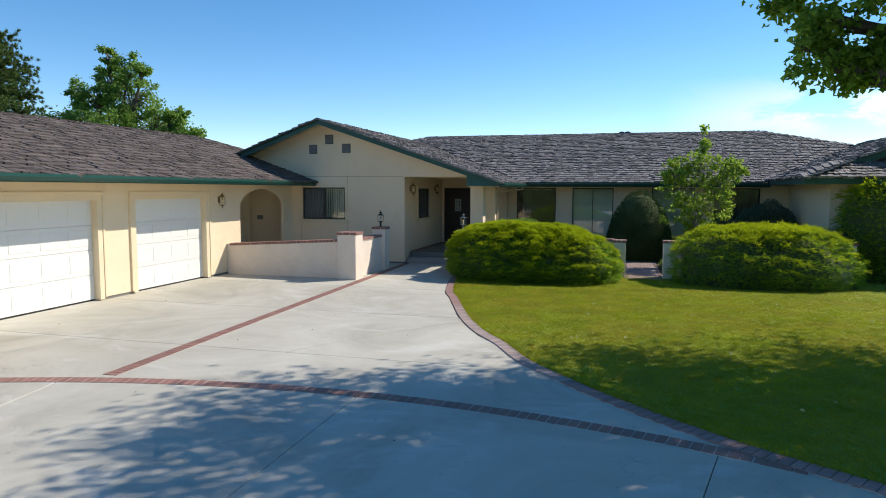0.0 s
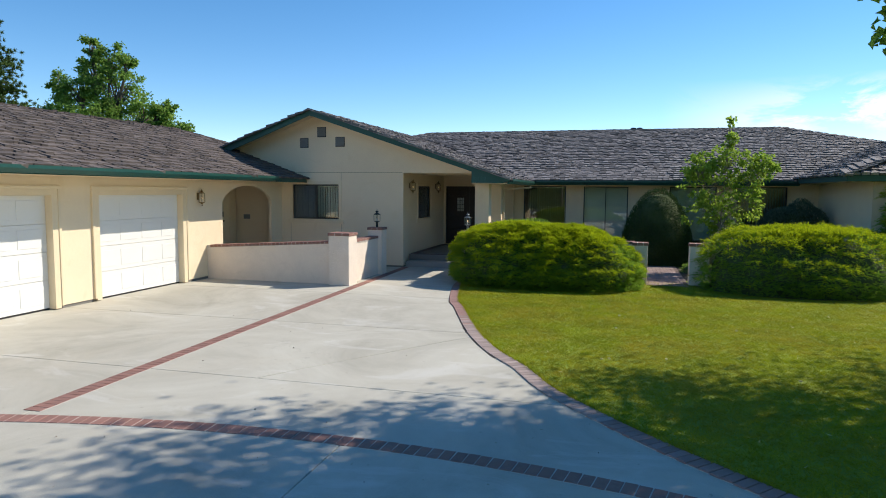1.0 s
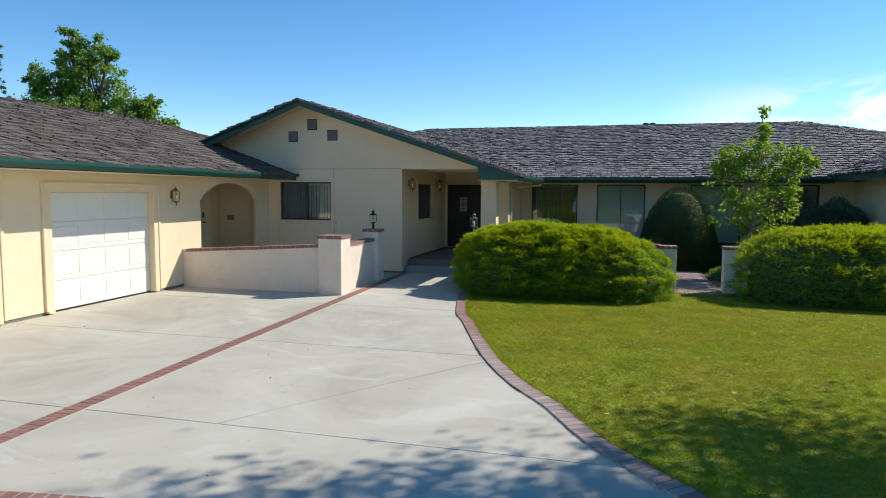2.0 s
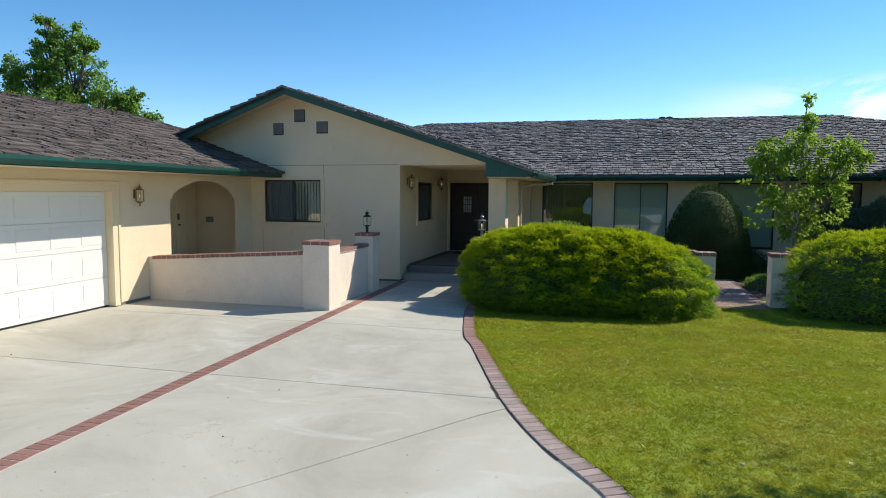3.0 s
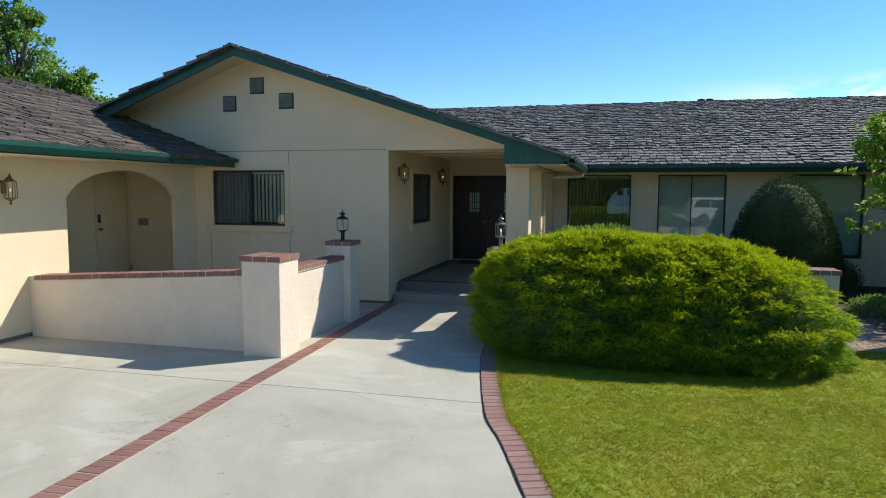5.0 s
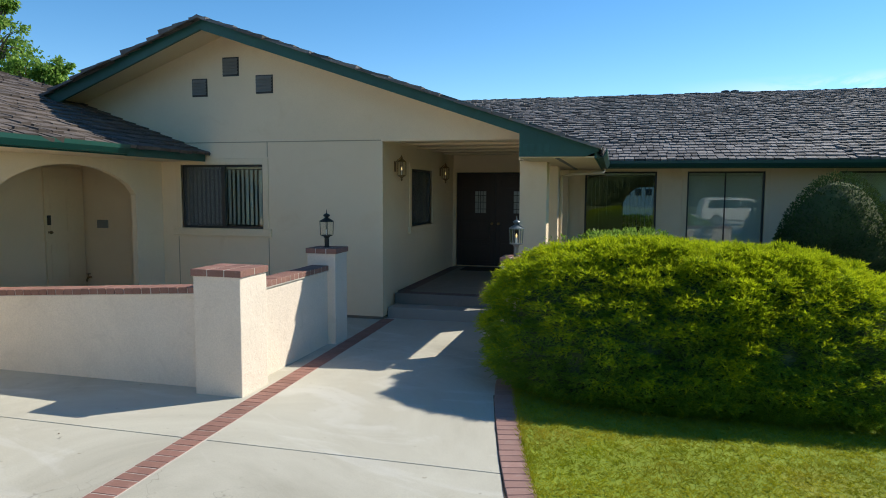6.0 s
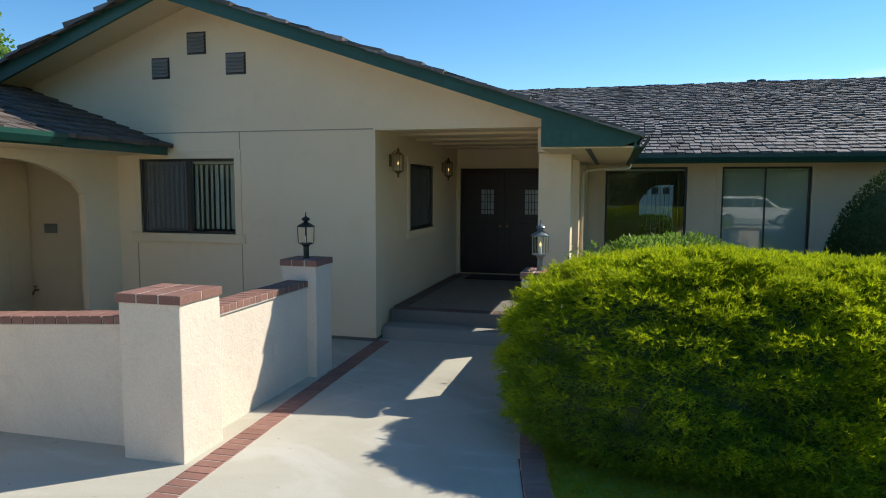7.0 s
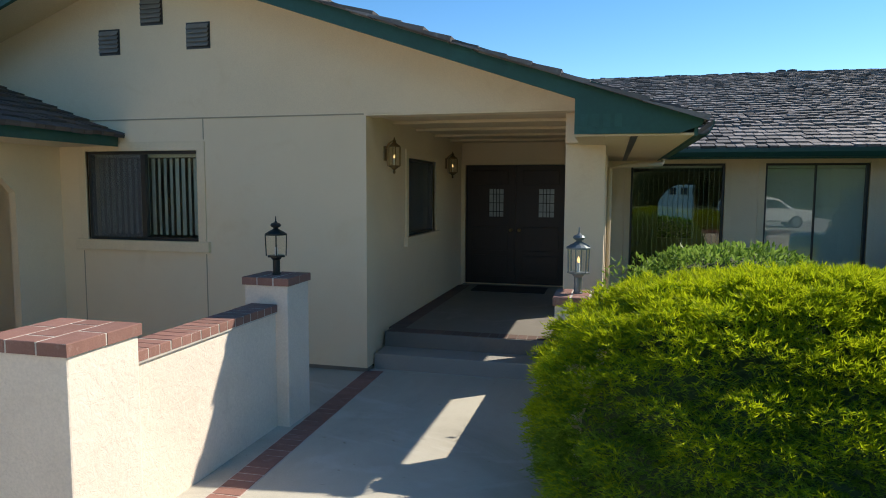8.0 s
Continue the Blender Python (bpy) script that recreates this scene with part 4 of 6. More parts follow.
g = 0.004
rows = (7.88, 11.06, 14.23, 19.6)
GX = GARAGE_X - 0.16
for (y0, y1) in zip(rows, rows[1:]):
    slab([(GX, y0 + g), (line_x(y0) - g, y0 + g), (line_x(y1) - g, y1 - g), (GX, y1 - g)])
slab([(GX, arc_y(GX) + g), *arc_run(GX, line_x(6.2), g)[1:], (line_x(7.88) - g, 7.88 - g), (GX, 7.88 - g)])
slab([(line_x(6.2) + g, arc_y(-5.86) + g), *arc_run(-5.84, 4.0, g)[1:], (4.0, 7.88 - g), (-4.24, 7.88 - g), (line_x(7.88) + g, 7.88 - g)])
slab([(line_x(7.88) + g, 7.88 + g), (-4.26, 7.88 + g), (-3.92, 8.44), (-2.50, 10.52), (-2.05, 11.06 - g), (line_x(11.06) + g, 11.06 - g)])
slab([(-4.235, 7.88 + g), (3.0, 7.88 + g), (3.0, 11.06 - g), (-2.035, 11.06 - g), (-2.49, 10.51), (-3.91, 8.43)])
slab([(line_x(11.06) + g, 11.06 + g), (0.5, 11.06 + g), (0.5, 14.23 - g), (line_x(14.23) + g, 14.23 - g)])
slab([(line_x(14.23) + g, 14.23 + g), (-3.0, 14.23 + g), (-3.0, 19.5), (line_x(19.5) + g, 19.5)])
cuts = ((GX, -10.4), (-6.22, -5.6), (-2.44, -2.44), (1.36, 0.5), (5.2, 3.6))
for (a0, a1), (b0, b1) in zip(cuts, cuts[1:]):
    slab([(a1 + g, 2.2), (b1 - g, 2.2), *arc_run(b0 - g, a0 + g, -g)])
for (a0, a1), (b0, b1) in zip(cuts, cuts[1:]):
    slab([(a1 + g, -4.0), (b1 - g, -4.0), (b1 - g, 2.19), (a1 + g, 2.19)])
slab([(3.61, -4.0), (11.5, -4.0), (8.6, -0.6), (5.6, 3.0), (5.24, 3.55), (3.62, 2.19)])
slab([(GX, -26), (11.5, -26), (11.5, -4.01), (GX, -4.01)])

edge = spline(BORDER, 0.25)
lawn_pts = []
for p, d in edge:
    q = p + Vector((-d.y, d.x, 0)) * 0.205
    lawn_pts.append((q.x, q.y))
lawn = thing("lawn", "mown green lawn with paler dry patches", "lawn", (3, 11, 0), kind="structure")
tagged(lawn, kind="structure")
part("turf", prismed([(x, y, 0.018) for x, y in lawn_pts] + [(45, -9, 0.018), (45, 18.6, 0.018), (-3.7, 18.6, 0.018)], (0, 0, -0.12)), LAWN, lawn)
part("bed", prismed([(-3.7, 18.5, 0.012), (0.62, 18.5, 0.012), (0.62, 24.2, 0.012), (-3.7, 24.2, 0.012)], (0, 0, -0.1)), SOIL, lawn)
part("bed", prismed([(1.48, 18.5, 0.012), (5.94, 18.5, 0.012), (5.94, 24.2, 0.012), (1.48, 24.2, 0.012)], (0, 0, -0.1)), SOIL, lawn)
for cx, cy, rx, ry in ((-1.77, 17.05, 2.1, 1.05), (3.9, 17.55, 2.2, 1.35)):
    part("bed", prismed([(cx + rx * math.cos(k * math.pi / 16), cy + ry * math.sin(k * math.pi / 16), 0.026) for k in range(32)], (0, 0, -0.05)), SOIL, lawn)

# ---- garden walls and pillars ----
entry_wall = thing("garden_wall", "low pinkish stucco wall with a brick cap beside the drive", "garden wall", (-8.4, 15.6, 0), "garden walls")
part("body", prismed([(GARAGE_X + 0.002, 15.455, -0.05), (-6.70, 15.455, -0.05), (-6.70, 15.455, 0.974), (GARAGE_X + 0.002, 15.455, 0.784)], (0, 0.2, 0)), WALL_STUCCO, entry_wall)
part("mortar", prismed([(GARAGE_X + 0.004, 15.439, 0.783), (-6.702, 15.439, 0.973), (-6.702, 15.439, 1.036), (GARAGE_X + 0.004, 15.439, 0.846)], (0, 0.232, 0)), MORTAR, entry_wall)
side_wall = thing("garden_wall", "low sunlit stucco wall with a brick cap between two pillars", "garden wall", (-6.45, 16.7, 0), "garden walls")
part("body", boxed(-6.57, -6.375, 15.78, 17.58, -0.05, 0.965), WALL_STUCCO, side_wall)
part("mortar", boxed(-6.587, -6.356, 15.79, 17.575, 0.964, 1.0355), MORTAR, side_wall)
back_wall = thing("garden_wall", "low stucco wall with a brick cap behind a hedge", "garden wall", (-1.7, 18.2, 0), "garden walls")
part("body", boxed(-3.72, 0.28, 18.075, 18.32, -0.05, 0.96), WALL_STUCCO, back_wall)
part("mortar", boxed(-3.72, 0.28, 18.072, 18.335, 0.96, 1.02), BRICK, back_wall)
# unseen wall, added to cut the right edge of the walk's sun strip
unseen_porch_wall = thing("garden_wall", "unseen low brick-capped stucco wall, added to shade the porch walk", "garden wall", (-3.93, 18.8, 0), "garden walls")
part("body", boxed(-4.02, -3.84, 17.93, 19.715, -0.05, 0.84), WALL_STUCCO, unseen_porch_wall)
part("cap", boxed(-4.04, -3.82, 17.94, 19.715, 0.84, 0.90, bevel=0.005), BRICK, unseen_porch_wall)
far_wall = thing("garden_wall", "low stucco wall with a brick cap behind a hedge", "garden wall", (4, 18.2, 0), "garden walls")
part("body", boxed(1.90, 6.2, 18.075, 18.32, -0.05, 0.98), WALL_STUCCO, far_wall)
part("mortar", boxed(1.90, 6.25, 18.072, 18.335, 0.98, 1.04), BRICK, far_wall)


def pillar(x0, x1, y0, y1, top, label):
    ob = thing("pillar", label, "pillar", ((x0 + x1) / 2, (y0 + y1) / 2, 0), "garden pillars")
    part("shaft", boxed(x0, x1, y0, y1, -0.05, top - 0.065, bevel=0.012), WALL_STUCCO, ob)
    part("mortar", boxed(x0 - 0.0115, x1 + 0.0115, y0 - 0.0115, y1 + 0.0115, top - 0.066, top - 0.0025), MORTAR, ob)
    return ob


pillars = [
    (pillar(-6.74, -6.225, 15.27, 15.77, 1.243, "square stucco pillar with a brick cap at the wall's corner"), -6.74, -6.225, 15.27, 15.77, 1.243),
    (pillar(-6.66, -6.265, 17.58, 17.97, 1.258, "square stucco pillar with a brick cap under a lantern"), -6.66, -6.265, 17.58, 17.97, 1.258),
    (pillar(-4.085, -3.72, 17.52, 17.92, 1.215, "stucco pillar with a brick cap half hidden in a hedge"), -4.085, -3.72, 17.52, 17.92, 1.215),
    (pillar(0.23, 0.58, 17.72, 18.07, 1.02, "stucco pillar with a brick cap beside the brick path"), 0.23, 0.58, 17.72, 18.07, 1.02),
    (pillar(1.55, 1.98, 17.72, 18.07, 1.03, "stucco pillar with a brick cap beside the brick path"), 1.55, 1.98, 17.72, 18.07, 1.03),
]

# ---- the street behind: road, kerb, a parked car, houses and trees seen in the panes ----
road = tagged(part("road", boxed(-200, 200, -36, -28, -0.088, -0.06), ASPHALT), "grey asphalt street", "road", kind="structure")
car = thing("car", "parked white estate car with dark windows", "car", (0, 0, 0))
body = [(-2.35, 0.42), (-2.38, 0.75), (-2.25, 0.98), (-1.35, 1.05), (-0.55, 1.62), (-0.2, 1.70), (1.75, 1.70), (2.15, 1.60), (2.33, 1.0), (2.38, 0.6), (2.33, 0.38), (1.9, 0.33), (-1.9, 0.33)]
bm = prismed([(x, -0.88, z) for x, z in body], (0, 1.76, 0))
bmesh.ops.bevel(bm, geom=[e for e in bm.edges if abs(abs(e.verts[0].co.y) - 0.88) < 1e-4 and abs(e.verts[0].co.y - e.verts[1].co.y) < 1e-4], offset=0.09, segments=3, affect="EDGES")
part("body", bm, CAR_PAINT, car)
for y in (-0.886, 0.866):
    for q in ([(-1.1, 1.08), (-0.52, 1.52), (0.05, 1.56), (0.05, 1.08)], [(0.12, 1.08), (0.12, 1.56), (1.0, 1.56), (1.0, 1.08)], [(1.07, 1.08), (1.07, 1.56), (1.75, 1.55), (2.0, 1.08)]):
        part("side_window", prismed([(x, y, z) for x, z in q], (0, 0.02, 0)), CAR_GLASS, car)
part("windscreen", prismed([(-1.30, -0.72, 1.10), (-1.30, 0.72, 1.10), (-0.60, 0.62, 1.615), (-0.60, -0.62, 1.615)], (-0.02, 0, 0.02)), CAR_GLASS, car)
for x in (-1.48, 1.42):
    for y in (-0.9, 0.68):
        wheel = lathe(bmesh.new(), [(0.24, 0), (0.33, 0.02), (0.345, 0.06), (0.345, 0.16), (0.33, 0.20), (0.24, 0.22)], 20)
        bmesh.ops.transform(wheel, matrix=pose(x, y + 0.22, 0.345, 90), verts=wheel.verts[:])
        w = part("wheel", wheel, RUBBER, car)
        rim = lathe(bmesh.new(), [(0.23, -0.004), (0.21, 0.0), (0.05, 0.02), (0.05, 0.2), (0.21, 0.22), (0.23, 0.224)], 16)
        bmesh.ops.transform(rim, matrix=pose(x, y + 0.22, 0.345, 90), verts=rim.verts[:])
        part("rim", rim, RIM, w)
car.matrix_basis = pose(4.6, -4.6, 0.0, 0, 0, 178)

# far building seen through the back window
far_house = thing("far_building", "long pale building far behind the house", "building", (-6, 66, 0))
part("wall", boxed(-26, 14, 64, 72, -0.1, 5.2), STEP, far_house)
part("roof", boxed(-26.5, 14.5, 63.5, 72.5, 5.2, 5.5), PEWTER, far_house)
for k in range(40):
    part("window", boxed(-18 + k * 0.8, -17.55 + k * 0.8, 63.96, 64.0, 1.75, 2.25), CAR_GLASS, far_house)

# ---- far cloud ----
def cloud_material():
    m = bpy.data.materials.new("thin_cloud")
    m.use_nodes = True
    nt = m.node_tree
    nt.nodes.clear()
    out, mx = nt.nodes.new("ShaderNodeOutputMaterial"), nt.nodes.new("ShaderNodeMixShader")
    tr, em, uv = nt.nodes.new("ShaderNodeBsdfTransparent"), nt.nodes.new("ShaderNodeEmission"), nt.nodes.new("ShaderNodeTexCoord")
    em.inputs["Color"].default_value, em.inputs["Strength"].default_value = (0.95, 0.97, 1.0, 1), 1.0
    mp = nt.nodes.new("ShaderNodeMapping")
    mp.inputs["Scale"].default_value = (5.0, 1.0, 1.7)
    nt.links.new(uv.outputs["Generated"], mp.inputs["Vector"])
    body = noise_tex(nt, mp.outputs[0], 8, 0.62, 0.6)
    sep, grad = nt.nodes.new("ShaderNodeSeparateXYZ"), nt.nodes.new("ShaderNodeMath")
    nt.links.new(uv.outputs["Generated"], sep.inputs[0])
    edge_x = ramp(nt, sep.outputs[0], [(0.0, (0, 0, 0)), (0.3, (1, 1, 1)), (1.0, (1, 1, 1))])
    edge_z = ramp(nt, sep.outputs[2], [(0.0, (0, 0, 0)), (0.4, (1, 1, 1)), (0.7, (0.6, 0.6, 0.6)), (1.0, (0, 0, 0))])
    dens = ramp(nt, body, [(0.44, (0, 0, 0)), (0.54, (1, 1, 1))])
    grad.operation = "MULTIPLY"
    both = mix(nt, 1.0, mix(nt, 1.0, dens, edge_x, "MULTIPLY"), edge_z, "MULTIPLY")
    nt.links.new(both, grad.inputs[0])
    grad.inputs[1].default_value = 0.9
    for a, c in ((grad.outputs[0], mx.inputs[0]), (tr.outputs[0], mx.inputs[1]), (em.outputs[0], mx.inputs[2]), (mx.outputs[0], out.inputs["Surface"])):
        nt.links.new(a, c)
    return m


bm = bmesh.new()
cols = []
for k in range(25):
    a = radians(3 + 50 * k / 24)
    cols.append([bm.verts.new((3000 * math.sin(a), 3000 * math.cos(a), z)) for z in (190, 470)])
for a, b in zip(cols, cols[1:]):
    bm.faces.new((a[0], b[0], b[1], a[1]))
tagged(part("backdrop", bm, cloud_material()), "thin white cloud low in the blue sky", "cloud", kind="structure").visible_shadow = False


# ---- plants ----
rng = np.random.default_rng(7)


def unit(v):
    return v / np.maximum(1e-9, np.linalg.norm(v, axis=1, keepdims=True))


def leaf_mesh(name, centres, along, size, width, material, parent, curl=0.25, label=""):
    """Many pointed leaves, each folded along its middle: four corners and a tip-to-base fold."""
    n = len(centres)
    d = unit(np.asarray(along, dtype=float))
    s = unit(np.cross(d, rng.normal(size=(n, 3))))
    up = np.cross(d, s)
    L = np.asarray(size).reshape(-1, 1) * np.ones((n, 1))
    W = L * width
    v = np.empty((n, 4, 3))
    v[:, 0] = centres
    v[:, 1] = centres + d * L * 0.45 + s * W * 0.5 + up * L * curl * 0.4
    v[:, 2] = centres + d * L - up * L * curl * 0.25
    v[:, 3] = centres + d * L * 0.45 - s * W * 0.5 + up * L * curl * 0.4
    k = np.arange(n)[:, None] * 4
    f = np.concatenate([k + np.array([[0, 1, 2]]), k + np.array([[0, 2, 3]])])
    return soup(name, v.reshape(-1, 3), f, material, parent, label)


def lobed_leaf_mesh(name, centres, along, size, width, material, parent):
    """Many three-lobed leaves: a base, two side lobes, two notches and a tip, with the sides folded up."""
    n = len(centres)
    d = unit(np.asarray(along, dtype=float))
    s = unit(np.cross(d, rng.normal(size=(n, 3))))
    up = np.cross(d, s)
    L = np.asarray(size).reshape(-1, 1) * np.ones((n, 1))
    W = L * width
    v = np.empty((n, 6, 3))
    v[:, 0] = centres
    for i, (f, w, z) in enumerate(((0.42, 0.54, 0.18), (0.62, 0.30, 0.06), (1.0, 0.0, -0.12), (0.62, -0.30, 0.06), (0.42, -0.54, 0.18))):
        v[:, i + 1] = centres + d * L * f + s * W * w + up * L * z
    k = np.arange(n)[:, None] * 6
    f = np.concatenate([k + np.array([[0, i, i + 1]]) for i in range(1, 5)])
    return soup(name, v.reshape(-1, 3), f, material, parent)


def blade_mesh(name, roots, tips, width, material, parent, label=""):
    """Thin three-cornered blades or needles."""
    n = len(roots)
    d = unit(tips - roots)
    s = unit(np.cross(d, rng.normal(size=(n, 3)))) * np.asarray(width).reshape(-1, 1)
    v = np.stack([roots - s, roots + s, tips], axis=1).reshape(-1, 3)
    return soup(name, v, np.arange(3 * n).reshape(-1, 3), material, parent, label)


def lumps(p, scale, seed):
    """Smooth uneven numbers between about -1 and 1 for many places."""
    out = np.zeros(len(p))
    r = np.random.default_rng(seed)
    for _ in range(9):
        k = r.normal(size=3) * np.array(scale)
        out += np.sin(p @ k + r.uniform(0, 6.28))
    return out / 4.5


def lean_in(f, batter):
    """How far a hedge narrows towards its top, and tucks under at its foot, at a share f of its height."""
    return (1 - batter * np.clip(f, 0, 1.1) ** 1.4) * (1 - 0.2 * np.clip(1 - f / 0.25, 0, 1) ** 2)


def mound(n, c, r, h, p=2.4, q=2.6, low=0.0, slant=0.0, batter=0.0, ends=(0.0, 0.0)):
    """Places and outward directions on a rounded, steep-sided mound."""
    d = unit(rng.normal(size=(n * 2, 3)))
    d = d[d[:, 2] > low][:n]
    s = (np.abs(d[:, 0] / r[0]) ** p + np.abs(d[:, 1] / r[1]) ** p) ** (q / p) + (np.abs(d[:, 2]) / h) ** q
    k = s ** (-1 / q)
    pts = d * k[:, None]
    nrm = np.stack([np.sign(d[:, 0]) * np.abs(pts[:, 0] / r[0]) ** (p - 1) / r[0], np.sign(d[:, 1]) * np.abs(pts[:, 1] / r[1]) ** (p - 1) / r[1], np.abs(pts[:, 2] / h) ** (q - 1) / h], axis=1)
    pts[:, 2] *= 1 - slant * pts[:, 0] / r[0]
    if batter:
        pts[:, 1] *= lean_in(pts[:, 2] / h, batter)
        pts[:, 0] *= 1 + np.where(pts[:, 0] < 0, ends[0], ends[1]) * np.clip(pts[:, 2] / h, 0, 1) ** 1.5 - 0.07 * np.clip(1 - pts[:, 2] / (0.25 * h), 0, 1) ** 2
        nrm[:, 2] += 0.9 * batter * np.abs(nrm[:, 1])
    return pts + np.array(c), unit(nrm)


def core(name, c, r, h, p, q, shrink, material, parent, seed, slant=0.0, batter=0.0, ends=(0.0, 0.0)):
    """The inside of a bush: a closed shell coloured dark for the shade between its leaves."""
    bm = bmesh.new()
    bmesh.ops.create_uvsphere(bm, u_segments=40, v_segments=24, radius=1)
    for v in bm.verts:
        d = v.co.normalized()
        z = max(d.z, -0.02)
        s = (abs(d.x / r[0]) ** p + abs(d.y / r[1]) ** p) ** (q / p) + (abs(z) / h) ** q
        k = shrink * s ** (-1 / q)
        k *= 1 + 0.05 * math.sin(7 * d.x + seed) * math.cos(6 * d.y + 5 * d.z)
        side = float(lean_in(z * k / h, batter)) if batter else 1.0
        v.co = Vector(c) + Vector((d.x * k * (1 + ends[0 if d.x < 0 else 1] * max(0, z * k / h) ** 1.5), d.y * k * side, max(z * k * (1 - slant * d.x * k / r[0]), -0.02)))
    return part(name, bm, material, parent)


def juniper(name, label, c, r, h, count, tips, needle, seed, category="hedge", p=3.0, size=1.0, q=5.0, slant=0.0, batter=0.45, ends=(0.0, 0.0), bough=0.14, shrink=0.80):
    """A spreading juniper: overlapping boughs of feathery sprays over a dark inside, with young tips on the upper side
    of each bough that also stand for its sunlit top.
    """
    ob = thing(name, label, category, c, "juniper hedges")
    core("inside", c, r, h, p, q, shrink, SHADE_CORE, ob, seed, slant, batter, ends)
    pts, nrm = mound(count, c, r, h, p, q, 0.0, slant, batter, ends)
    n = len(pts)
    heads = rng.choice(n, int(n * size * size / 110), replace=False)
    squash = np.array([0.7, 0.8, 1.9])
    H = pts[heads] * squash
    near = np.concatenate([np.argmin(((k[:, None, :] - H[None, :, :]) ** 2).sum(2), axis=1) for k in np.array_split(pts * squash, max(1, n // 1500))])
    rel = pts - pts[heads][near]
    rel = rel - nrm * (rel * nrm).sum(1)[:, None]
    reach = np.linalg.norm(rel * squash, axis=1) / bough
    own = np.clip(rng.normal(size=len(heads)), -1.3, 1.3)
    broad = lumps(pts, (2.2, 2.2, 4.0), seed + 5)
    up = rel[:, 2] / (0.5 * bough)
    dome = 1 - np.clip(reach, 0, 1.4) ** 2
    pts = pts + nrm * (0.035 * own[near] + 0.10 * dome + 0.035 * np.clip(up, -1.2, 0.6) + 0.04 * broad - 0.10)[:, None]
    f = pts[:, 2] / h
    flat = nrm * np.array([1, 1, 0.35])
    out = unit(flat * 0.9 + rel * 2.2 + np.array([0, 0, 0.30]) + rng.normal(size=pts.shape) * np.array([0.42, 0.42, 0.25]))
    # pale tips grow denser upward, putting sunlit tops and a shaded foot into colour
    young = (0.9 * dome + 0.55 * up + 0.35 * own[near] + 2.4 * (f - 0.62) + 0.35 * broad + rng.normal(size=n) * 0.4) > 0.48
    length = (rng.uniform(0.05, 0.13, size=(n, 1)) + 0.06 * young[:, None] * rng.uniform(0, 1, size=(n, 1))) * size
    side = unit(np.cross(out, np.array([0, 0, 1.0]) + rng.normal(size=out.shape) * 0.45))
    root = {False: [], True: []}
    tip = {False: [], True: []}
    k0 = 12
    for j in range(k0):
        t = j / (k0 - 1)
        stem = pts - out * 0.04 + out * length * t
        stem[:, 2] -= length[:, 0] * 0.35 * t * t
        sg = 1 if j % 2 else -1
        lean = unit(out * (0.75 + 0.5 * t) + side * sg * (0.95 - 0.5 * t) + rng.normal(size=out.shape) * 0.25)
        end = stem + lean * length * (0.34 - 0.12 * t) * rng.uniform(0.75, 1.25, size=(n, 1))
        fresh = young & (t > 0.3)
        for key in (False, True):
            sel = fresh == key
            root[key].append(stem[sel])
            tip[key].append(end[sel])
    for key, kind, mat in ((False, "needles", needle), (True, "young_lit_growth", tips)):
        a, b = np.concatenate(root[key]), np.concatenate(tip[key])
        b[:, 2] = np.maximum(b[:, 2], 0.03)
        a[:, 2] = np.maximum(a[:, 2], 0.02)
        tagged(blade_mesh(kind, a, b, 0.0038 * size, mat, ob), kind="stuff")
    return ob


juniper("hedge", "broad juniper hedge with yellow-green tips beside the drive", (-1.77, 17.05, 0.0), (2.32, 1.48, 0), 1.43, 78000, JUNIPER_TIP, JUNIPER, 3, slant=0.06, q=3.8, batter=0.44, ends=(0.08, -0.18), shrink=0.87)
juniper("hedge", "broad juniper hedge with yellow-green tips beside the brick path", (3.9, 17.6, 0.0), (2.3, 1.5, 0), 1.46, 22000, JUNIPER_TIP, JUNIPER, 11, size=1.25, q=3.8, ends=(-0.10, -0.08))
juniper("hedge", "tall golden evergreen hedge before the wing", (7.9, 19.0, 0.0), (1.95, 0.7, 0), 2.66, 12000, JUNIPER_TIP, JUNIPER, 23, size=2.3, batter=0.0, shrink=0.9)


def bush(name, label, c, r, h, count, size, width, material, p=2.0, q=2.0, category="shrub", wild=0.06, shrink=0.86, seed=5):
    """A leafy shrub over a dark inside."""
    ob = thing(name, label, category, c)
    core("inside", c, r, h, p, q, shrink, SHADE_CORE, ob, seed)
    pts, nrm = mound(count, c, r, h, p, q)
    pts = pts + nrm * (wild * lumps(pts, (3.5, 3.5, 4.5), seed) - rng.uniform(0, 0.12, size=len(pts)))[:, None]
    out = nrm * 0.7 + np.array([0, 0, 0.4]) + rng.normal(size=pts.shape) * 0.6
    tagged(leaf_mesh("leaves", pts, out, rng.uniform(0.6, 1.2, size=len(pts)) * size, width, material, ob), kind="stuff")
    return ob


bush("shrub", "fresh green leafy shrub beside the porch post", (-2.6, 19.45, 0), (1.25, 0.9, 0), 1.52, 12000, 0.07, 0.5, SHRUB, 2.2, 2.4, seed=8)
bush("shrub", "leggy green shrub between the pillar and the porch post", (-3.42, 18.7, 0), (0.36, 0.5, 0), 1.36, 3200, 0.065, 0.45, SHRUB, 2.2, 3.0, wild=0.1, seed=9)
cone = bush("topiary", "tall dark clipped evergreen dome before the windows", (1.04, 22.75, 0), (1.13, 1.0, 0), 2.40, 42000, 0.05, 0.45, YEW, 2.1, 1.9, "topiary", 0.02, 0.93, 31)
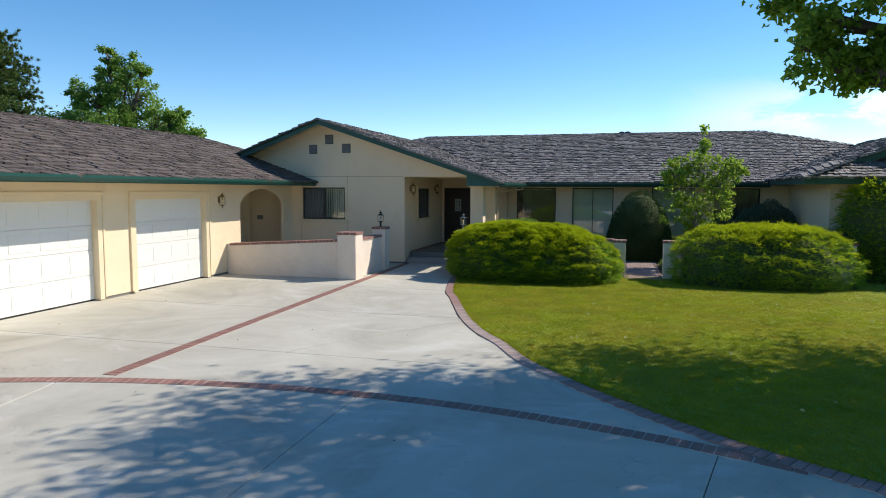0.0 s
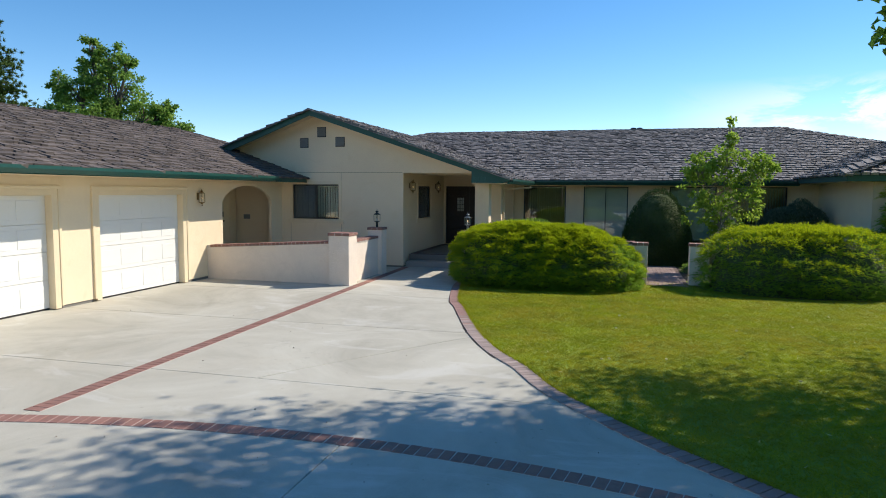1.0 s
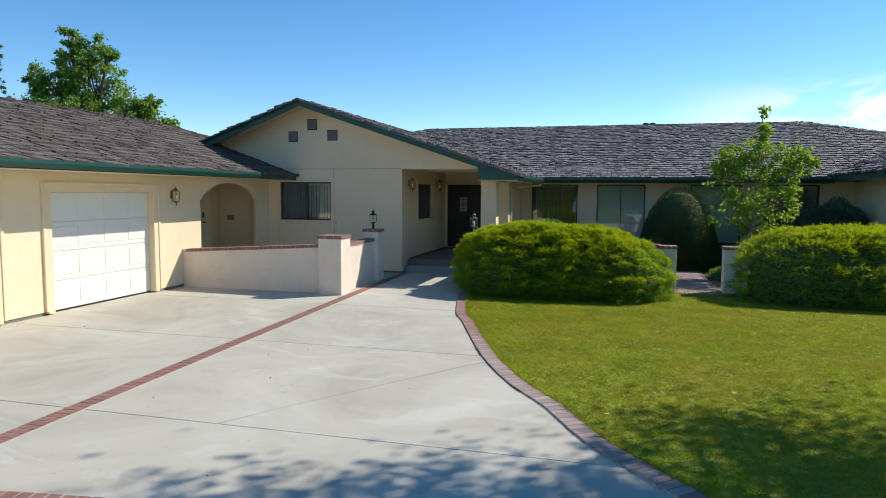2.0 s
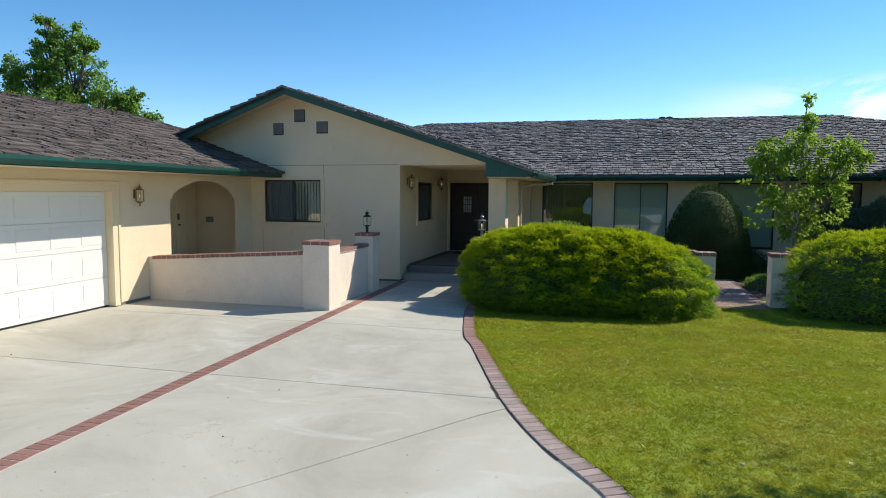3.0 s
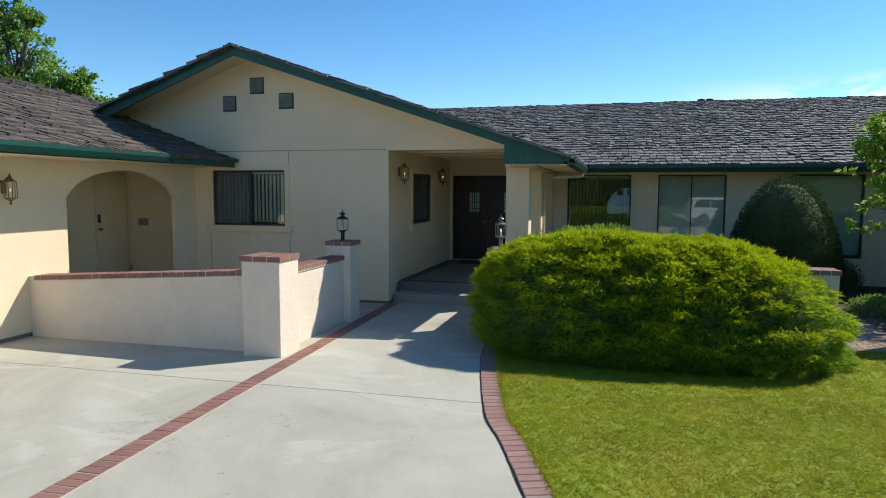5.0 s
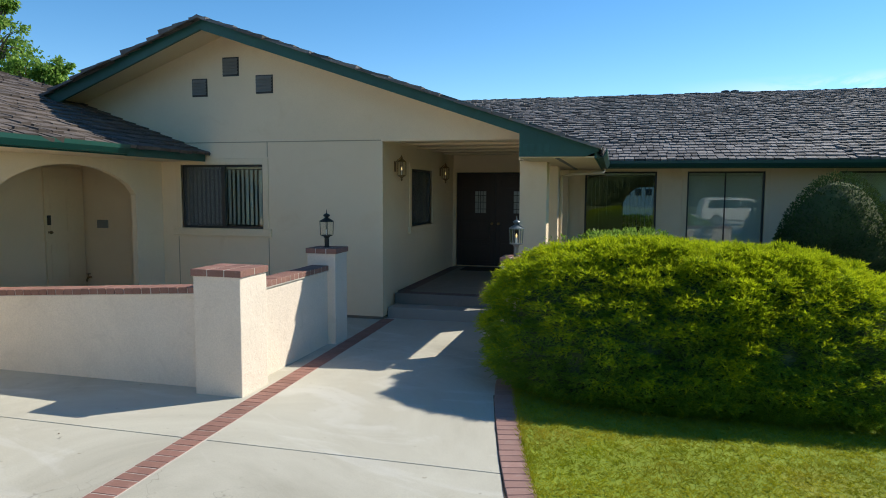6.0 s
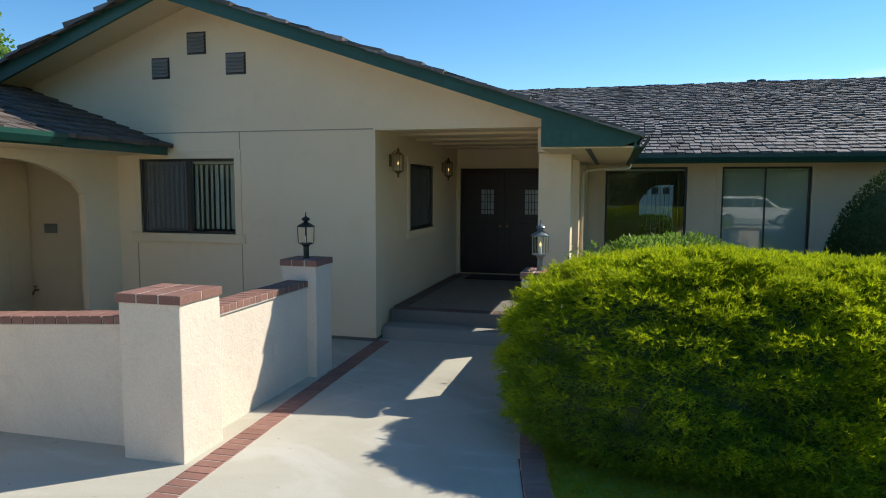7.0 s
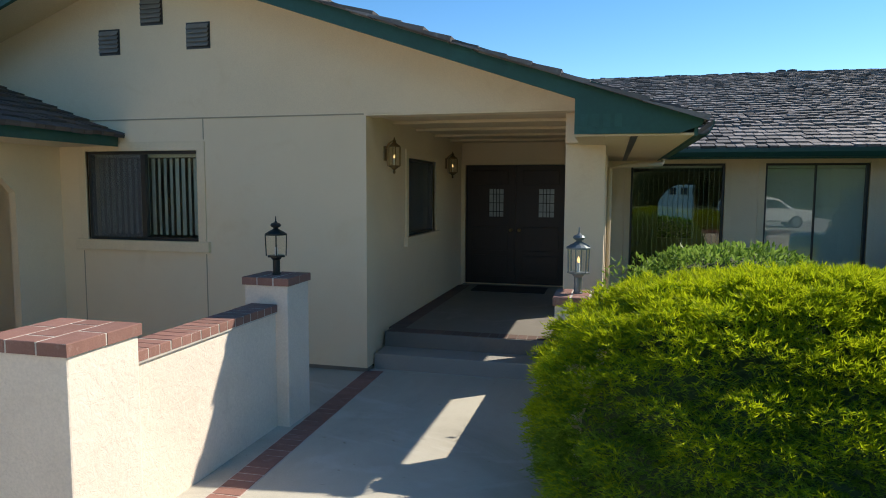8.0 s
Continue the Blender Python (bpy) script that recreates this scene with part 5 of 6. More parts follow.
bush("shrub", "blue-grey weeping juniper by the house wall", (4.95, 22.7, 0), (1.3, 0.9, 0), 2.0, 30000, 0.10, 0.2, BLUE_JUNIPER, 2.0, 1.9, seed=17, wild=0.09, shrink=0.9)
bush("shrub", "low light green ground plant beside the path", (2.0, 20.5, 0), (0.42, 0.55, 0), 0.3, 1500, 0.07, 0.4, SHRUB, 2.0, 2.0, seed=19)
bush("shrub", "low dark shrub below the window", (2.1, 23.5, 0), (0.7, 0.45, 0), 0.75, 2200, 0.05, 0.4, YEW, 2.0, 2.2, seed=29)


def lobed_tree(name, label, base, trunk, radius, lobes, clumps, per_clump, spread, size, width, leaf, bark, seed, droop=0.4, form=None, thin=0.75):
    """A trunk with a limb to each lobe of the crown, twigs to its clumps, and leaves about them. lobes: centre and half-widths."""
    ob = thing(name, label, "tree", base)
    r, bm = random.Random(seed), bmesh.new()
    B = Vector(base)
    top = B + Vector((r.gauss(0, 0.03) * trunk, r.gauss(0, 0.03) * trunk, trunk))
    tube(bm, [B - Vector((0, 0, 0.1)), B + (top - B) * 0.1, B + (top - B) * 0.55, top], [radius * 1.5, radius * 1.08, radius * 0.92, radius * 0.75], 12)
    where, ways = [], []
    most = max(q[3] for q in lobes)
    for lx, ly, lz, hx, hz in lobes:
        L = B + Vector((lx, ly, lz))
        m1 = top.lerp(L, 0.45) + Vector((r.gauss(0, 0.12), r.gauss(0, 0.12), 0.1)) * hx * 0.4
        tube(bm, [top - Vector((0, 0, radius)), m1, L], [radius * 0.55, radius * 0.38, radius * 0.2], 7)
        for _ in range(max(3, int(clumps * (hx / most) ** thin))):
            d = Vector((r.gauss(0, 1), r.gauss(0, 1), r.gauss(0, 1))).normalized()
            k = r.uniform(0.45, 1.08)
            C = L + Vector((d.x * hx * k, d.y * hx * k, d.z * hz * k))
            tube(bm, [m1.lerp(L, r.uniform(0.4, 1.0)), L.lerp(C, 0.55) + Vector((0, 0, 0.05 * hz)), C], [radius * 0.14, radius * 0.09, radius * 0.03], 4)
            n = int(per_clump * r.uniform(0.45, 1.4))
            where.append(np.array(C[:]) + rng.normal(size=(n, 3)) * np.array([1, 1, 0.62]) * spread * min(1.0, 0.3 + hx / 3) * r.uniform(0.6, 1.3))
            ways.append(np.repeat(np.array([d[:]]), n, axis=0))
    part("trunk", bm, bark, ob)
    P, D = np.concatenate(where), np.concatenate(ways)
    out = D * 0.45 + rng.normal(size=P.shape) * 0.65 - np.array([0, 0, droop])
    tagged((form or leaf_mesh)("crown", P, out, rng.uniform(0.65, 1.15, size=len(P)) * size, width, leaf, ob), kind="stuff")
    return ob


lobed_tree("shade_tree", "large broad-leaved shade tree at the lawn's edge", (8.7, 8.8, 0), 2.8, 0.24,
           [(-2.7, 0.2, 5.8, 2.0, 1.6), (-2.6, -2.6, 6.2, 2.2, 1.8), (-2.3, 2.8, 6.6, 2.3, 1.9), (0, 0, 8.2, 3.2, 2.2), (2.6, 2.4, 6.4, 2.6, 2.0), (2.6, -2.4, 6.4, 2.6, 2.0), (0.2, 4.4, 6.6, 2.3, 1.8), (0.2, -4.4, 6.3, 2.3, 1.8), (-4.6, -1.6, 7.2, 1.9, 1.5), (-4.3, 2.0, 7.6, 1.9, 1.5), (-1.8, -0.4, 4.6, 1.8, 1.0), (-4.9, -0.6, 4.9, 0.7, 0.3), (-4.7, -0.5, 5.0, 0.8, 0.5), (-5.98, 0.62, 4.3, 0.17, 0.13), (-5.72, 0.5, 4.0, 0.2, 0.14), (-5.5, 0.6, 4.6, 0.42, 0.3), (-5.35, 0.55, 4.2, 0.3, 0.22), (-5.3, 0.55, 3.82, 0.16, 0.12), (-5.0, 0.6, 4.15, 0.3, 0.25), (-4.75, 0.6, 3.95, 0.26, 0.18), (-5.9, 1.6, 5.05, 0.22, 0.15), (0.8, 3.2, 6.0, 2.2, 1.3), (-1.0, 3.6, 7.2, 2.2, 1.3), (3.0, 3.8, 6.8, 2.2, 1.4), (-3.6, 3.0, 6.9, 1.2, 0.8), (-4.3, 0.2, 7.0, 1.9, 1.2), (1.5, 1.5, 6.4, 2.6, 1.6), (4.4, 0.6, 6.2, 2.4, 1.8), (3.4, 5.0, 6.0, 2.2, 1.6), (1.0, -2.2, 5.6, 2.2, 1.2)],
           84, 88, 0.36, 0.118, 0.8, BIG_LEAF, BARK, 4, form=lobed_leaf_mesh, thin=1.1)
lobed_tree("sapling", "slender young maple with fresh green leaves in the bed", (2.66, 20.7, 0), 1.3, 0.032,
           [(-0.45, 0, 1.75, 0.6, 0.5), (0.5, 0.1, 1.9, 0.65, 0.5), (-0.3, 0, 2.45, 0.75, 0.6), (0.75, -0.1, 2.75, 0.65, 0.5), (-0.65, 0, 2.95, 0.5, 0.45), (0.15, 0, 3.2, 0.55, 0.45), (-0.8, 0.1, 3.0, 0.3, 0.3), (0.95, 0, 3.0, 0.35, 0.35), (0.05, 0, 1.3, 0.4, 0.3), (0.08, 0, 3.7, 0.16, 0.3), (0.08, 0, 4.15, 0.05, 0.25)],
           38, 20, 0.13, 0.12, 0.6, SAPLING_LEAF, YOUNG_BARK, 12)
lobed_tree("maple_tree", "tall maple tree rising behind the garage roof", (-25.3, 28.6, 0), 3.0, 0.2,
           [(-0.2, 0, 9.2, 0.4, 0.9), (0.8, 0, 8.5, 0.6, 0.9), (-0.2, 0, 7.9, 0.8, 0.9), (-1.2, 0, 7.1, 1.0, 1.0), (1.2, 0, 7.0, 1.3, 1.2), (-2.2, 0, 5.8, 1.4, 1.1), (2.6, 0, 5.6, 1.4, 1.1), (0, 1.2, 5.8, 2.0, 1.5), (3.8, 0, 4.6, 1.0, 0.8), (-3.2, 0, 4.7, 1.2, 0.9), (0.2, -1.0, 5.2, 2.0, 1.2), (-2.3, 0, 7.5, 0.6, 0.7), (1.7, 0, 8.1, 0.45, 0.8), (3.7, 0, 5.9, 0.7, 0.5), (4.7, 0, 5.0, 0.5, 0.35)],
           50, 80, 0.23, 0.15, 0.66, MAPLE, BARK, 21)


def conifer(label, base, height, spread, seed):
    """A pine: whorls of drooping boughs with tufts of needles."""
    ob = thing("pine_tree", label, "tree", base)
    r, bm = random.Random(seed), bmesh.new()
    B = Vector(base)
    tube(bm, [B - Vector((0, 0, 0.1)), B + Vector((0, 0, height * 0.5)), B + Vector((0, 0, height))], [0.32, 0.2, 0.03], 10)
    tufts, ways = [], []
    z = height * 0.12
    while z < height:
        f = 1 - z / height
        for k in range(11):
            a = r.uniform(0, 6.28)
            L = spread * (0.25 + 0.75 * f ** 0.75) * r.uniform(0.65, 1.12)
            d = Vector((math.cos(a), math.sin(a), r.uniform(0.05, 0.4)))
            p0 = B + Vector((0, 0, z))
            pts = [p0 + d * L * t - Vector((0, 0, 0.12 * L * t * t)) for t in (0, 0.35, 0.7, 1)]
            tube(bm, pts, [0.05 * f + 0.012, 0.035 * f + 0.01, 0.02, 0.008], 5)
            for t in np.linspace(0.25, 1.0, max(4, int(L * 3.5))):
                for _ in range(3):
                    q = p0 + d * L * t - Vector((0, 0, 0.12 * L * t * t)) + Vector((r.gauss(0, 0.22), r.gauss(0, 0.22), r.gauss(0.08, 0.12)))
                    tufts.append(q[:])
                    ways.append((d.x * 0.6, d.y * 0.6, 0.6))
        z += height * 0.045
    part("trunk", bm, BARK, ob)
    P, W = np.array(tufts), np.array(ways)
    n = 32
    P, W = np.repeat(P, n, axis=0), np.repeat(W, n, axis=0)
    tip = P + unit(W + rng.normal(size=W.shape) * 0.9) * rng.uniform(0.12, 0.26, size=(len(P), 1))
    tagged(blade_mesh("needles", P, tip, 0.026, PINE, ob), kind="stuff")
    return ob


conifer("tall dark pine behind the garage", (-33.0, 25.0, 0), 17.3, 4.4, 3)
conifer("dark pine farther behind the garage", (-37.5, 32.5, 0), 12.0, 4.0, 6)
copy_thing(bpy.data.objects["maple_tree"], pose(-8, -46, 0, 0, 0, 80))
copy_thing(bpy.data.objects["maple_tree"], pose(14, -50, 0, 0, 0, 200))
copy_thing(bpy.data.objects["maple_tree"], pose(30, -44, 0, 0, 0, 310))

bush("tree_belt", "row of dense green trees across the street", (8, -64, 0), (60, 4.5, 0), 9.5, 24000, 0.5, 0.7, FAR_TREE, 4.0, 3.0, "trees", 1.6, 0.9, 41)
bush("back_hedge", "green hedge behind the house", (-3, 37.5, 0), (9, 0.9, 0), 1.0, 9000, 0.12, 0.5, SHRUB, 3.0, 3.0, "hedge", 0.1, 0.88, 43)

# lawn: mown blades in tufts, with scattered fallen leaves
N = 340000
x = rng.uniform(-3.9, 9.5, N)
y = rng.uniform(3.5, 18.0, N)
ex = np.array([p[0] for p in lawn_pts[::-1]])
ey = np.array([p[1] for p in lawn_pts[::-1]])
inside = (x > np.interp(y, ey, ex) + 0.01) & (rng.uniform(size=N) < np.clip(1.6 - 0.13 * np.hypot(x + 1, y - 10), 0.2, 1))
for cx, cy, rx, ry in ((-1.77, 17.05, 2.1, 1.05), (3.9, 17.6, 2.15, 1.35)):
    inside &= ((x - cx) / rx) ** 2 + ((y - cy) / ry) ** 2 > 1
x, y = x[inside], y[inside]
roots = np.stack([x, y, np.full_like(x, 0.012)], axis=1)
roots = np.repeat(roots, 3, axis=0) + rng.normal(size=(3 * len(x), 3)) * np.array([0.012, 0.012, 0])
tips = roots + rng.normal(size=roots.shape) * np.array([0.034, 0.034, 0]) + np.stack([np.zeros(len(roots)), np.zeros(len(roots)), rng.uniform(0.014, 0.04, len(roots))], axis=1)
fringe = rng.choice(len(lawn_pts) - 1, 9000)
share = rng.uniform(size=(9000, 1))
line = np.array(lawn_pts)
rim = line[fringe] * (1 - share) + line[fringe + 1] * share + rng.normal(size=(9000, 2)) * 0.012
rim = np.column_stack([rim, np.full(9000, 0.006)])[rim[:, 1] > 3.0]
roots = np.concatenate([roots, rim])
tips = np.concatenate([tips, rim + rng.normal(size=rim.shape) * np.array([0.028, 0.028, 0]) + np.column_stack([np.zeros(len(rim)), np.zeros(len(rim)), rng.uniform(0.03, 0.065, len(rim))])])
tagged(blade_mesh("grass", roots, tips, 0.004, GRASS, lawn), kind="stuff")
n = 46
x, y = rng.uniform(-1.0, 8.0, n), rng.uniform(6.5, 14.5, n)
ok = x > np.interp(y, ey, ex) + 0.3
P = np.stack([x, y, np.full(n, 0.055)], axis=1)[ok]
tagged(leaf_mesh("fallen_leaves", P, rng.normal(size=P.shape) * np.array([1, 1, 0.15]), 0.06, 0.7, WHITE_PETAL, None), "pale fallen leaves scattered on the lawn", "leaves", kind="stuff")


n = 60
P = np.column_stack([rng.uniform(-9.6, 0.0, n), rng.uniform(3.0, 15.0, n), np.full(n, 0.008)])
P = P[P[:, 0] < np.interp(P[:, 1], ey, ex) - 0.5]
tagged(leaf_mesh("leaf_litter", P, rng.normal(size=P.shape) * np.array([1, 1, 0.1]), rng.uniform(0.012, 0.03, len(P)), 0.6, BARK, None), "small dry brown leaf bits scattered on the drive", "leaves", kind="stuff")


# ---- bricks ----
def brick_data(name, l, w, h, material, ease=0.004):
    """One brick about its centre, its top edges eased."""
    bm = boxed(-l / 2, l / 2, -w / 2, w / 2, -h / 2, h / 2)
    top = [e for e in bm.edges if e.verts[0].co.z > 0 and e.verts[1].co.z > 0]
    bmesh.ops.bevel(bm, geom=top, offset=ease, segments=1, affect="EDGES")
    me = bpy.data.meshes.new(name)
    bm.to_mesh(me)
    bm.free()
    me.materials.append(material)
    return me


def lay(me, m, parent, jitter=1.0):
    ob = new("brick", me)
    ob.matrix_basis = m @ pose(random.gauss(0, 0.0012) * jitter, random.gauss(0, 0.0012) * jitter, random.gauss(0, 0.0006) * jitter, random.gauss(0, 0.2) * jitter, random.gauss(0, 0.3) * jitter, random.gauss(0, 0.5) * jitter)
    return under(ob, parent)


PITCH = 0.108
cap_brick = brick_data("cap_brick", 0.096, 0.25, 0.062, BRICK, 0.005)
cap_side = brick_data("cap_side_brick", 0.238, 0.0935, 0.062, BRICK, 0.005)
porch_brick = brick_data("porch_brick", 0.20, 0.100, 0.05, DULL_BRICK, 0.004)
flat_brick = brick_data("band_brick", 0.20, 0.100, 0.05, BRICK, 0.004)
edge_brick = brick_data("edge_brick", 0.20, 0.100, 0.06, PAVER, 0.005)
rosy_brick = brick_data("edge_brick", 0.20, 0.100, 0.06, ROSY, 0.005)
path_brick = brick_data("path_brick", 0.196, 0.096, 0.05, PATH_BRICK, 0.004)

# wall caps
n = int((-6.71 - GARAGE_X) / PITCH)
for k in range(n):
    x = -6.765 - k * PITCH
    z = 0.832 + (x - GARAGE_X) / (-6.70 - GARAGE_X) * 0.19
    lay(cap_brick, pose(x, 15.555, z - 0.008, 0, -3.1, 0), entry_wall)
for k in range(17):
    lay(cap_side, pose(-6.472, 15.85 + k * 0.1045, 1.008), side_wall)
for ob, x0, x1, y0, y1, top in pillars:
    w, d = x1 - x0 + 0.04, y1 - y0 + 0.04
    for k, cuts in enumerate(((0.0, 0.58, 1.0), (0.0, 0.24, 0.76, 1.0), (0.0, 0.5, 1.0))):
        for c0, c1 in zip(cuts, cuts[1:]):
            me = brick_data("pillar_brick", w / 3 - 0.012, d * (c1 - c0) - 0.012, 0.066, BRICK, 0.004)
            lay(me, pose(x0 - 0.02 + w * (k + 0.5) / 3, y0 - 0.02 + d * (c0 + c1) / 2, top - 0.033), ob, 0.6)

# bands in the drive, each over a strip of grout
part("grout", prismed([(line_x(6.2) - 0.108, 6.2, 0.003), (line_x(6.2) + 0.108, 6.2, 0.003), (line_x(19.46) + 0.108, 19.46, 0.003), (line_x(19.46) - 0.108, 19.46, 0.003)], (0, 0, -0.04)), GROUT, drive)
ring = [(ARC_C[0] + (ARC_R + d) * math.sin(a), ARC_C[1] + (ARC_R + d) * math.cos(a), 0.0035) for d, side in ((-0.102, 1), (0.102, -1)) for a in [-0.59 + k * 0.024 for k in range(40)][::side]]
part("grout", prismed(ring, (0, 0, -0.04)), GROUT, drive)
run = [(p, Vector((-d.y, d.x, 0))) for p, d in spline(BORDER, 0.2) if p.y > 1.0]
part("grout", prismed([(*(p + s * 0.0)[:2], 0.006) for p, s in run] + [(*(p + s * 0.2)[:2], 0.006) for p, s in run[::-1]], (0, 0, -0.04)), GROUT, drive)
y = 6.25
while y < 19.42:
    lay(flat_brick, pose(line_x(y), y, -0.018, 0, 0, 2.0), drive)
    y += PITCH
a = -0.62
while a < 0.40:
    x, yy = ARC_C[0] + ARC_R * math.sin(a), ARC_C[1] + ARC_R * math.cos(a)
    if x > GARAGE_X + 0.1 and x < 2.0:
        lay(flat_brick, pose(x, yy, -0.017, 0, 0, 90 - math.degrees(a)), drive)
    a += PITCH / ARC_R
for p, d in spline(BORDER, PITCH):
    if p.y > 1.0:
        q = p + Vector((-d.y, d.x, 0)) * 0.10
        lay(rosy_brick if p.y > 11.9 + random.gauss(0, 0.25) or p.y < 7.4 else edge_brick, pose(q.x, q.y, -0.012, 0, 0, math.degrees(math.atan2(d.x, -d.y))), drive)
for k in range(22):
    lay(porch_brick, pose(-6.14 + k * PITCH, 19.955, 0.325, 0, 0, 90), house, 0.5)

# earth in the seam where the slabs have broken away from the brick edge
seam = [(p, Vector((-d.y, d.x, 0))) for p, d in spline(BORDER, 0.035) if 9.6 < p.y < 16.0]
wide = [0.008 + 0.022 * max(0.0, noise.noise((p.x * 1.7, p.y * 1.7, 3.0))) + 0.05 * max(0.0, noise.noise((p.x * 5, p.y * 5, 1.0)) - 0.1) * max(0.0, 1 - abs(p.y - 11.2) / 1.1) for p, _ in seam]
bm = bmesh.new()
rim = [(bm.verts.new((*(p - n * w)[:2], 0.004)), bm.verts.new((*(p + n * 0.012)[:2], 0.009))) for (p, n), w in zip(seam, wide)]
for (a, b), (c, d) in zip(rim, rim[1:]):
    bm.faces.new((a, c, d, b))
bmesh.ops.recalc_face_normals(bm, faces=bm.faces[:])
part("seam", bm, SOIL, drive, "dark earth in a broken seam")
for k in range(34):
    lay(porch_brick, pose(-6.145, 20.12 + k * PITCH, 0.325), house, 0.5)

# brick path between the pillars
path = thing("brick_path", "weathered pinkish brick path leading to the house", "path", (1.05, 20.5, 0), kind="structure")
part("bed", boxed(0.58, 1.56, 17.45, 24.2, -0.1, 0.012), SOIL, path)
for r in range(44):
    for c in range(5):
        x = 0.70 + c * 0.202 + (0.1 if r % 2 else 0) - 0.05
        yy = 17.5 + r * 0.102
        if x < 1.55 and yy < 21.9:
            lay(path_brick, pose(x, yy, 0.006), path, 1.4)


# ---- shakes ----
def shake_points(o, u, v, n, a, t, w, length, thick, r):
    """Corners of one split shake: butt end raised, tail on the deck."""
    lift = 0.034 + thick * r.uniform(0.1, 1.3)
    skew, tip = r.gauss(0, 0.012), r.gauss(0, 0.0045)
    tl = 0.004
    base = o + u * a + v * t
    p = []
    for s, q in ((0, 0), (w, 0), (w, length), (0, length)):
        hi = lift + (tip if s else -tip) if q == 0 else tl + 0.004
        dv = v * (q + (skew if s else 0) * (1 if q == 0 else 0))
        p.append((base + u * s + dv + n * (hi + 0.018 if q == 0 else hi)))
    for s, q in ((0, 0), (w, 0), (w, length), (0, length)):
        dv = v * (q + (skew if s else 0) * (1 if q == 0 else 0))
        p.append((base + u * s + dv + n * (0.006 if q == 0 else 0.0)))
    return p


FACES = ((0, 1, 2, 3), (4, 5, 1, 0), (5, 6, 2, 1), (7, 4, 0, 3))
unit_bm = bmesh.new()
vs = [unit_bm.verts.new(p) for p in ((0, 0, 1), (1, 0, 1), (1, 1, 0.2), (0, 1, 0.2), (0, 0, 0.1), (1, 0, 0.1), (1, 1, 0), (0, 1, 0))]
for f in FACES + ((2, 6, 7, 3),):
    unit_bm.faces.new([vs[i] for i in f])
SHAKE_MESH = {}
for key, mat in (("grey", SHAKE_GREY), ("brown", SHAKE_BROWN)):
    me = bpy.data.meshes.new("shake")
    unit_bm.to_mesh(me)
    me.materials.append(mat)
    SHAKE_MESH[key] = me
unit_bm.free()


def shakes(roof, origin, along, upward, reach, limits, near, tone, seed, exposure=0.252):
    """Courses of shakes over a slope. limits(t): from where to where along the eave a course runs, t metres up;
    near(place): whether a shake is one of those the camera passes nearest."""
    r = random.Random(seed)
    o, u, v = Vector(origin), Vector(along).normalized(), Vector(upward).normalized()
    n = u.cross(v).normalized()
    if n.z < 0:
        n = -n
    verts, faces, singles = [], [], 0
    gap = 0.015 if tone == "grey" else 0.003
    t = -0.04
    while t < reach:
        lo, hi = limits(max(0.0, t))
        a = lo + r.uniform(-0.1, 0.0)
        while a < hi:
            w = r.uniform(0.11, 0.21)
            if a + w > hi + 0.05:
                w = max(0.05, hi - a)
            length = min(0.54, reach - t + 0.05)
            jt = t + r.gauss(0, 0.016)
            mid = o + u * (a + w / 2) + v * t
            if singles < 230 and near(mid):
                singles += 1
                ob = new("shake", SHAKE_MESH[tone])
                m = Matrix((u, v, n)).transposed().to_4x4()
                m.translation = o + u * a + v * jt
                ob.matrix_basis = m @ Matrix.Diagonal((w - gap, length, 0.044 + r.uniform(0.0, 0.018), 1))
                under(ob, roof)
            else:
                k = len(verts)
                verts += [p[:] for p in shake_points(o, u, v, n, a, jt, w - gap, length, 0.022, r)]
                faces += [[k + i for i in f] for f in FACES]
            a += w
        t += exposure
    tagged(soup("shake_field", verts, faces, SHAKE_GREY_ALL if tone == "grey" else SHAKE_BROWN_ALL, roof), kind="stuff")


def ridge_caps(roof, a, b, tone, seed):
    """Overlapping pairs of shakes along a ridge or hip, as one strip."""
    r = random.Random(seed)
    A, B = Vector(a), Vector(b)
    d = (B - A).normalized()
    s = d.cross(Vector((0, 0, 1))).normalized()
    verts, faces = [], []
    t, L = 0.0, (B - A).length
    while t < L:
        c = A + d * t
        for sg in (-1, 1):
            k = len(verts)
            w = 0.10 * r.uniform(0.9, 1.15)
            h = r.uniform(0.018, 0.034)
            for q, up in ((0.0, h), (min(0.4, L - t + 0.05), 0.008)):
                verts += [(c + d * q + Vector((0, 0, up + 0.012)))[:], (c + d * q + s * sg * w + Vector((0, 0, up - 0.034)))[:]]
            for q in (0.0,):
                verts += [(c + Vector((0, 0, -0.01)))[:], (c + s * sg * w + Vector((0, 0, -0.055)))[:]]
            faces += [[k, k + 1, k + 3, k + 2], [k, k + 4, k + 5, k + 1]]
        t += 0.2
    tagged(soup("ridge_shakes", verts, faces, SHAKE_GREY_ALL if tone == "grey" else SHAKE_BROWN_ALL, roof), kind="stuff")


def rise(s):
    return math.sqrt(1 + s * s)


k = rise(RAKE)


def gable_limits(t):
    z = EAVE_Z + t / k * RAKE
    return -0.06, max(0.3, M_EAVE + (z - M_Z) / M_S - RAKE_Y + 0.1)


shakes(gable_right, (EAVE_X + 0.03, RAKE_Y, EAVE_Z - 0.04), (0, 1, 0), (-1, 0, RAKE), (EAVE_X - APEX_X) * k, gable_limits, lambda p: p.y < 19.0, "grey", 1)
shakes(gable_left, (-12.0, RAKE_Y, rake_z(-12.0) - 0.055), (0, 1, 0), (1, 0, 0.362), (APEX_X + 12.0) * k, lambda t: (-0.06, 1.0), lambda p: False, "grey", 2)
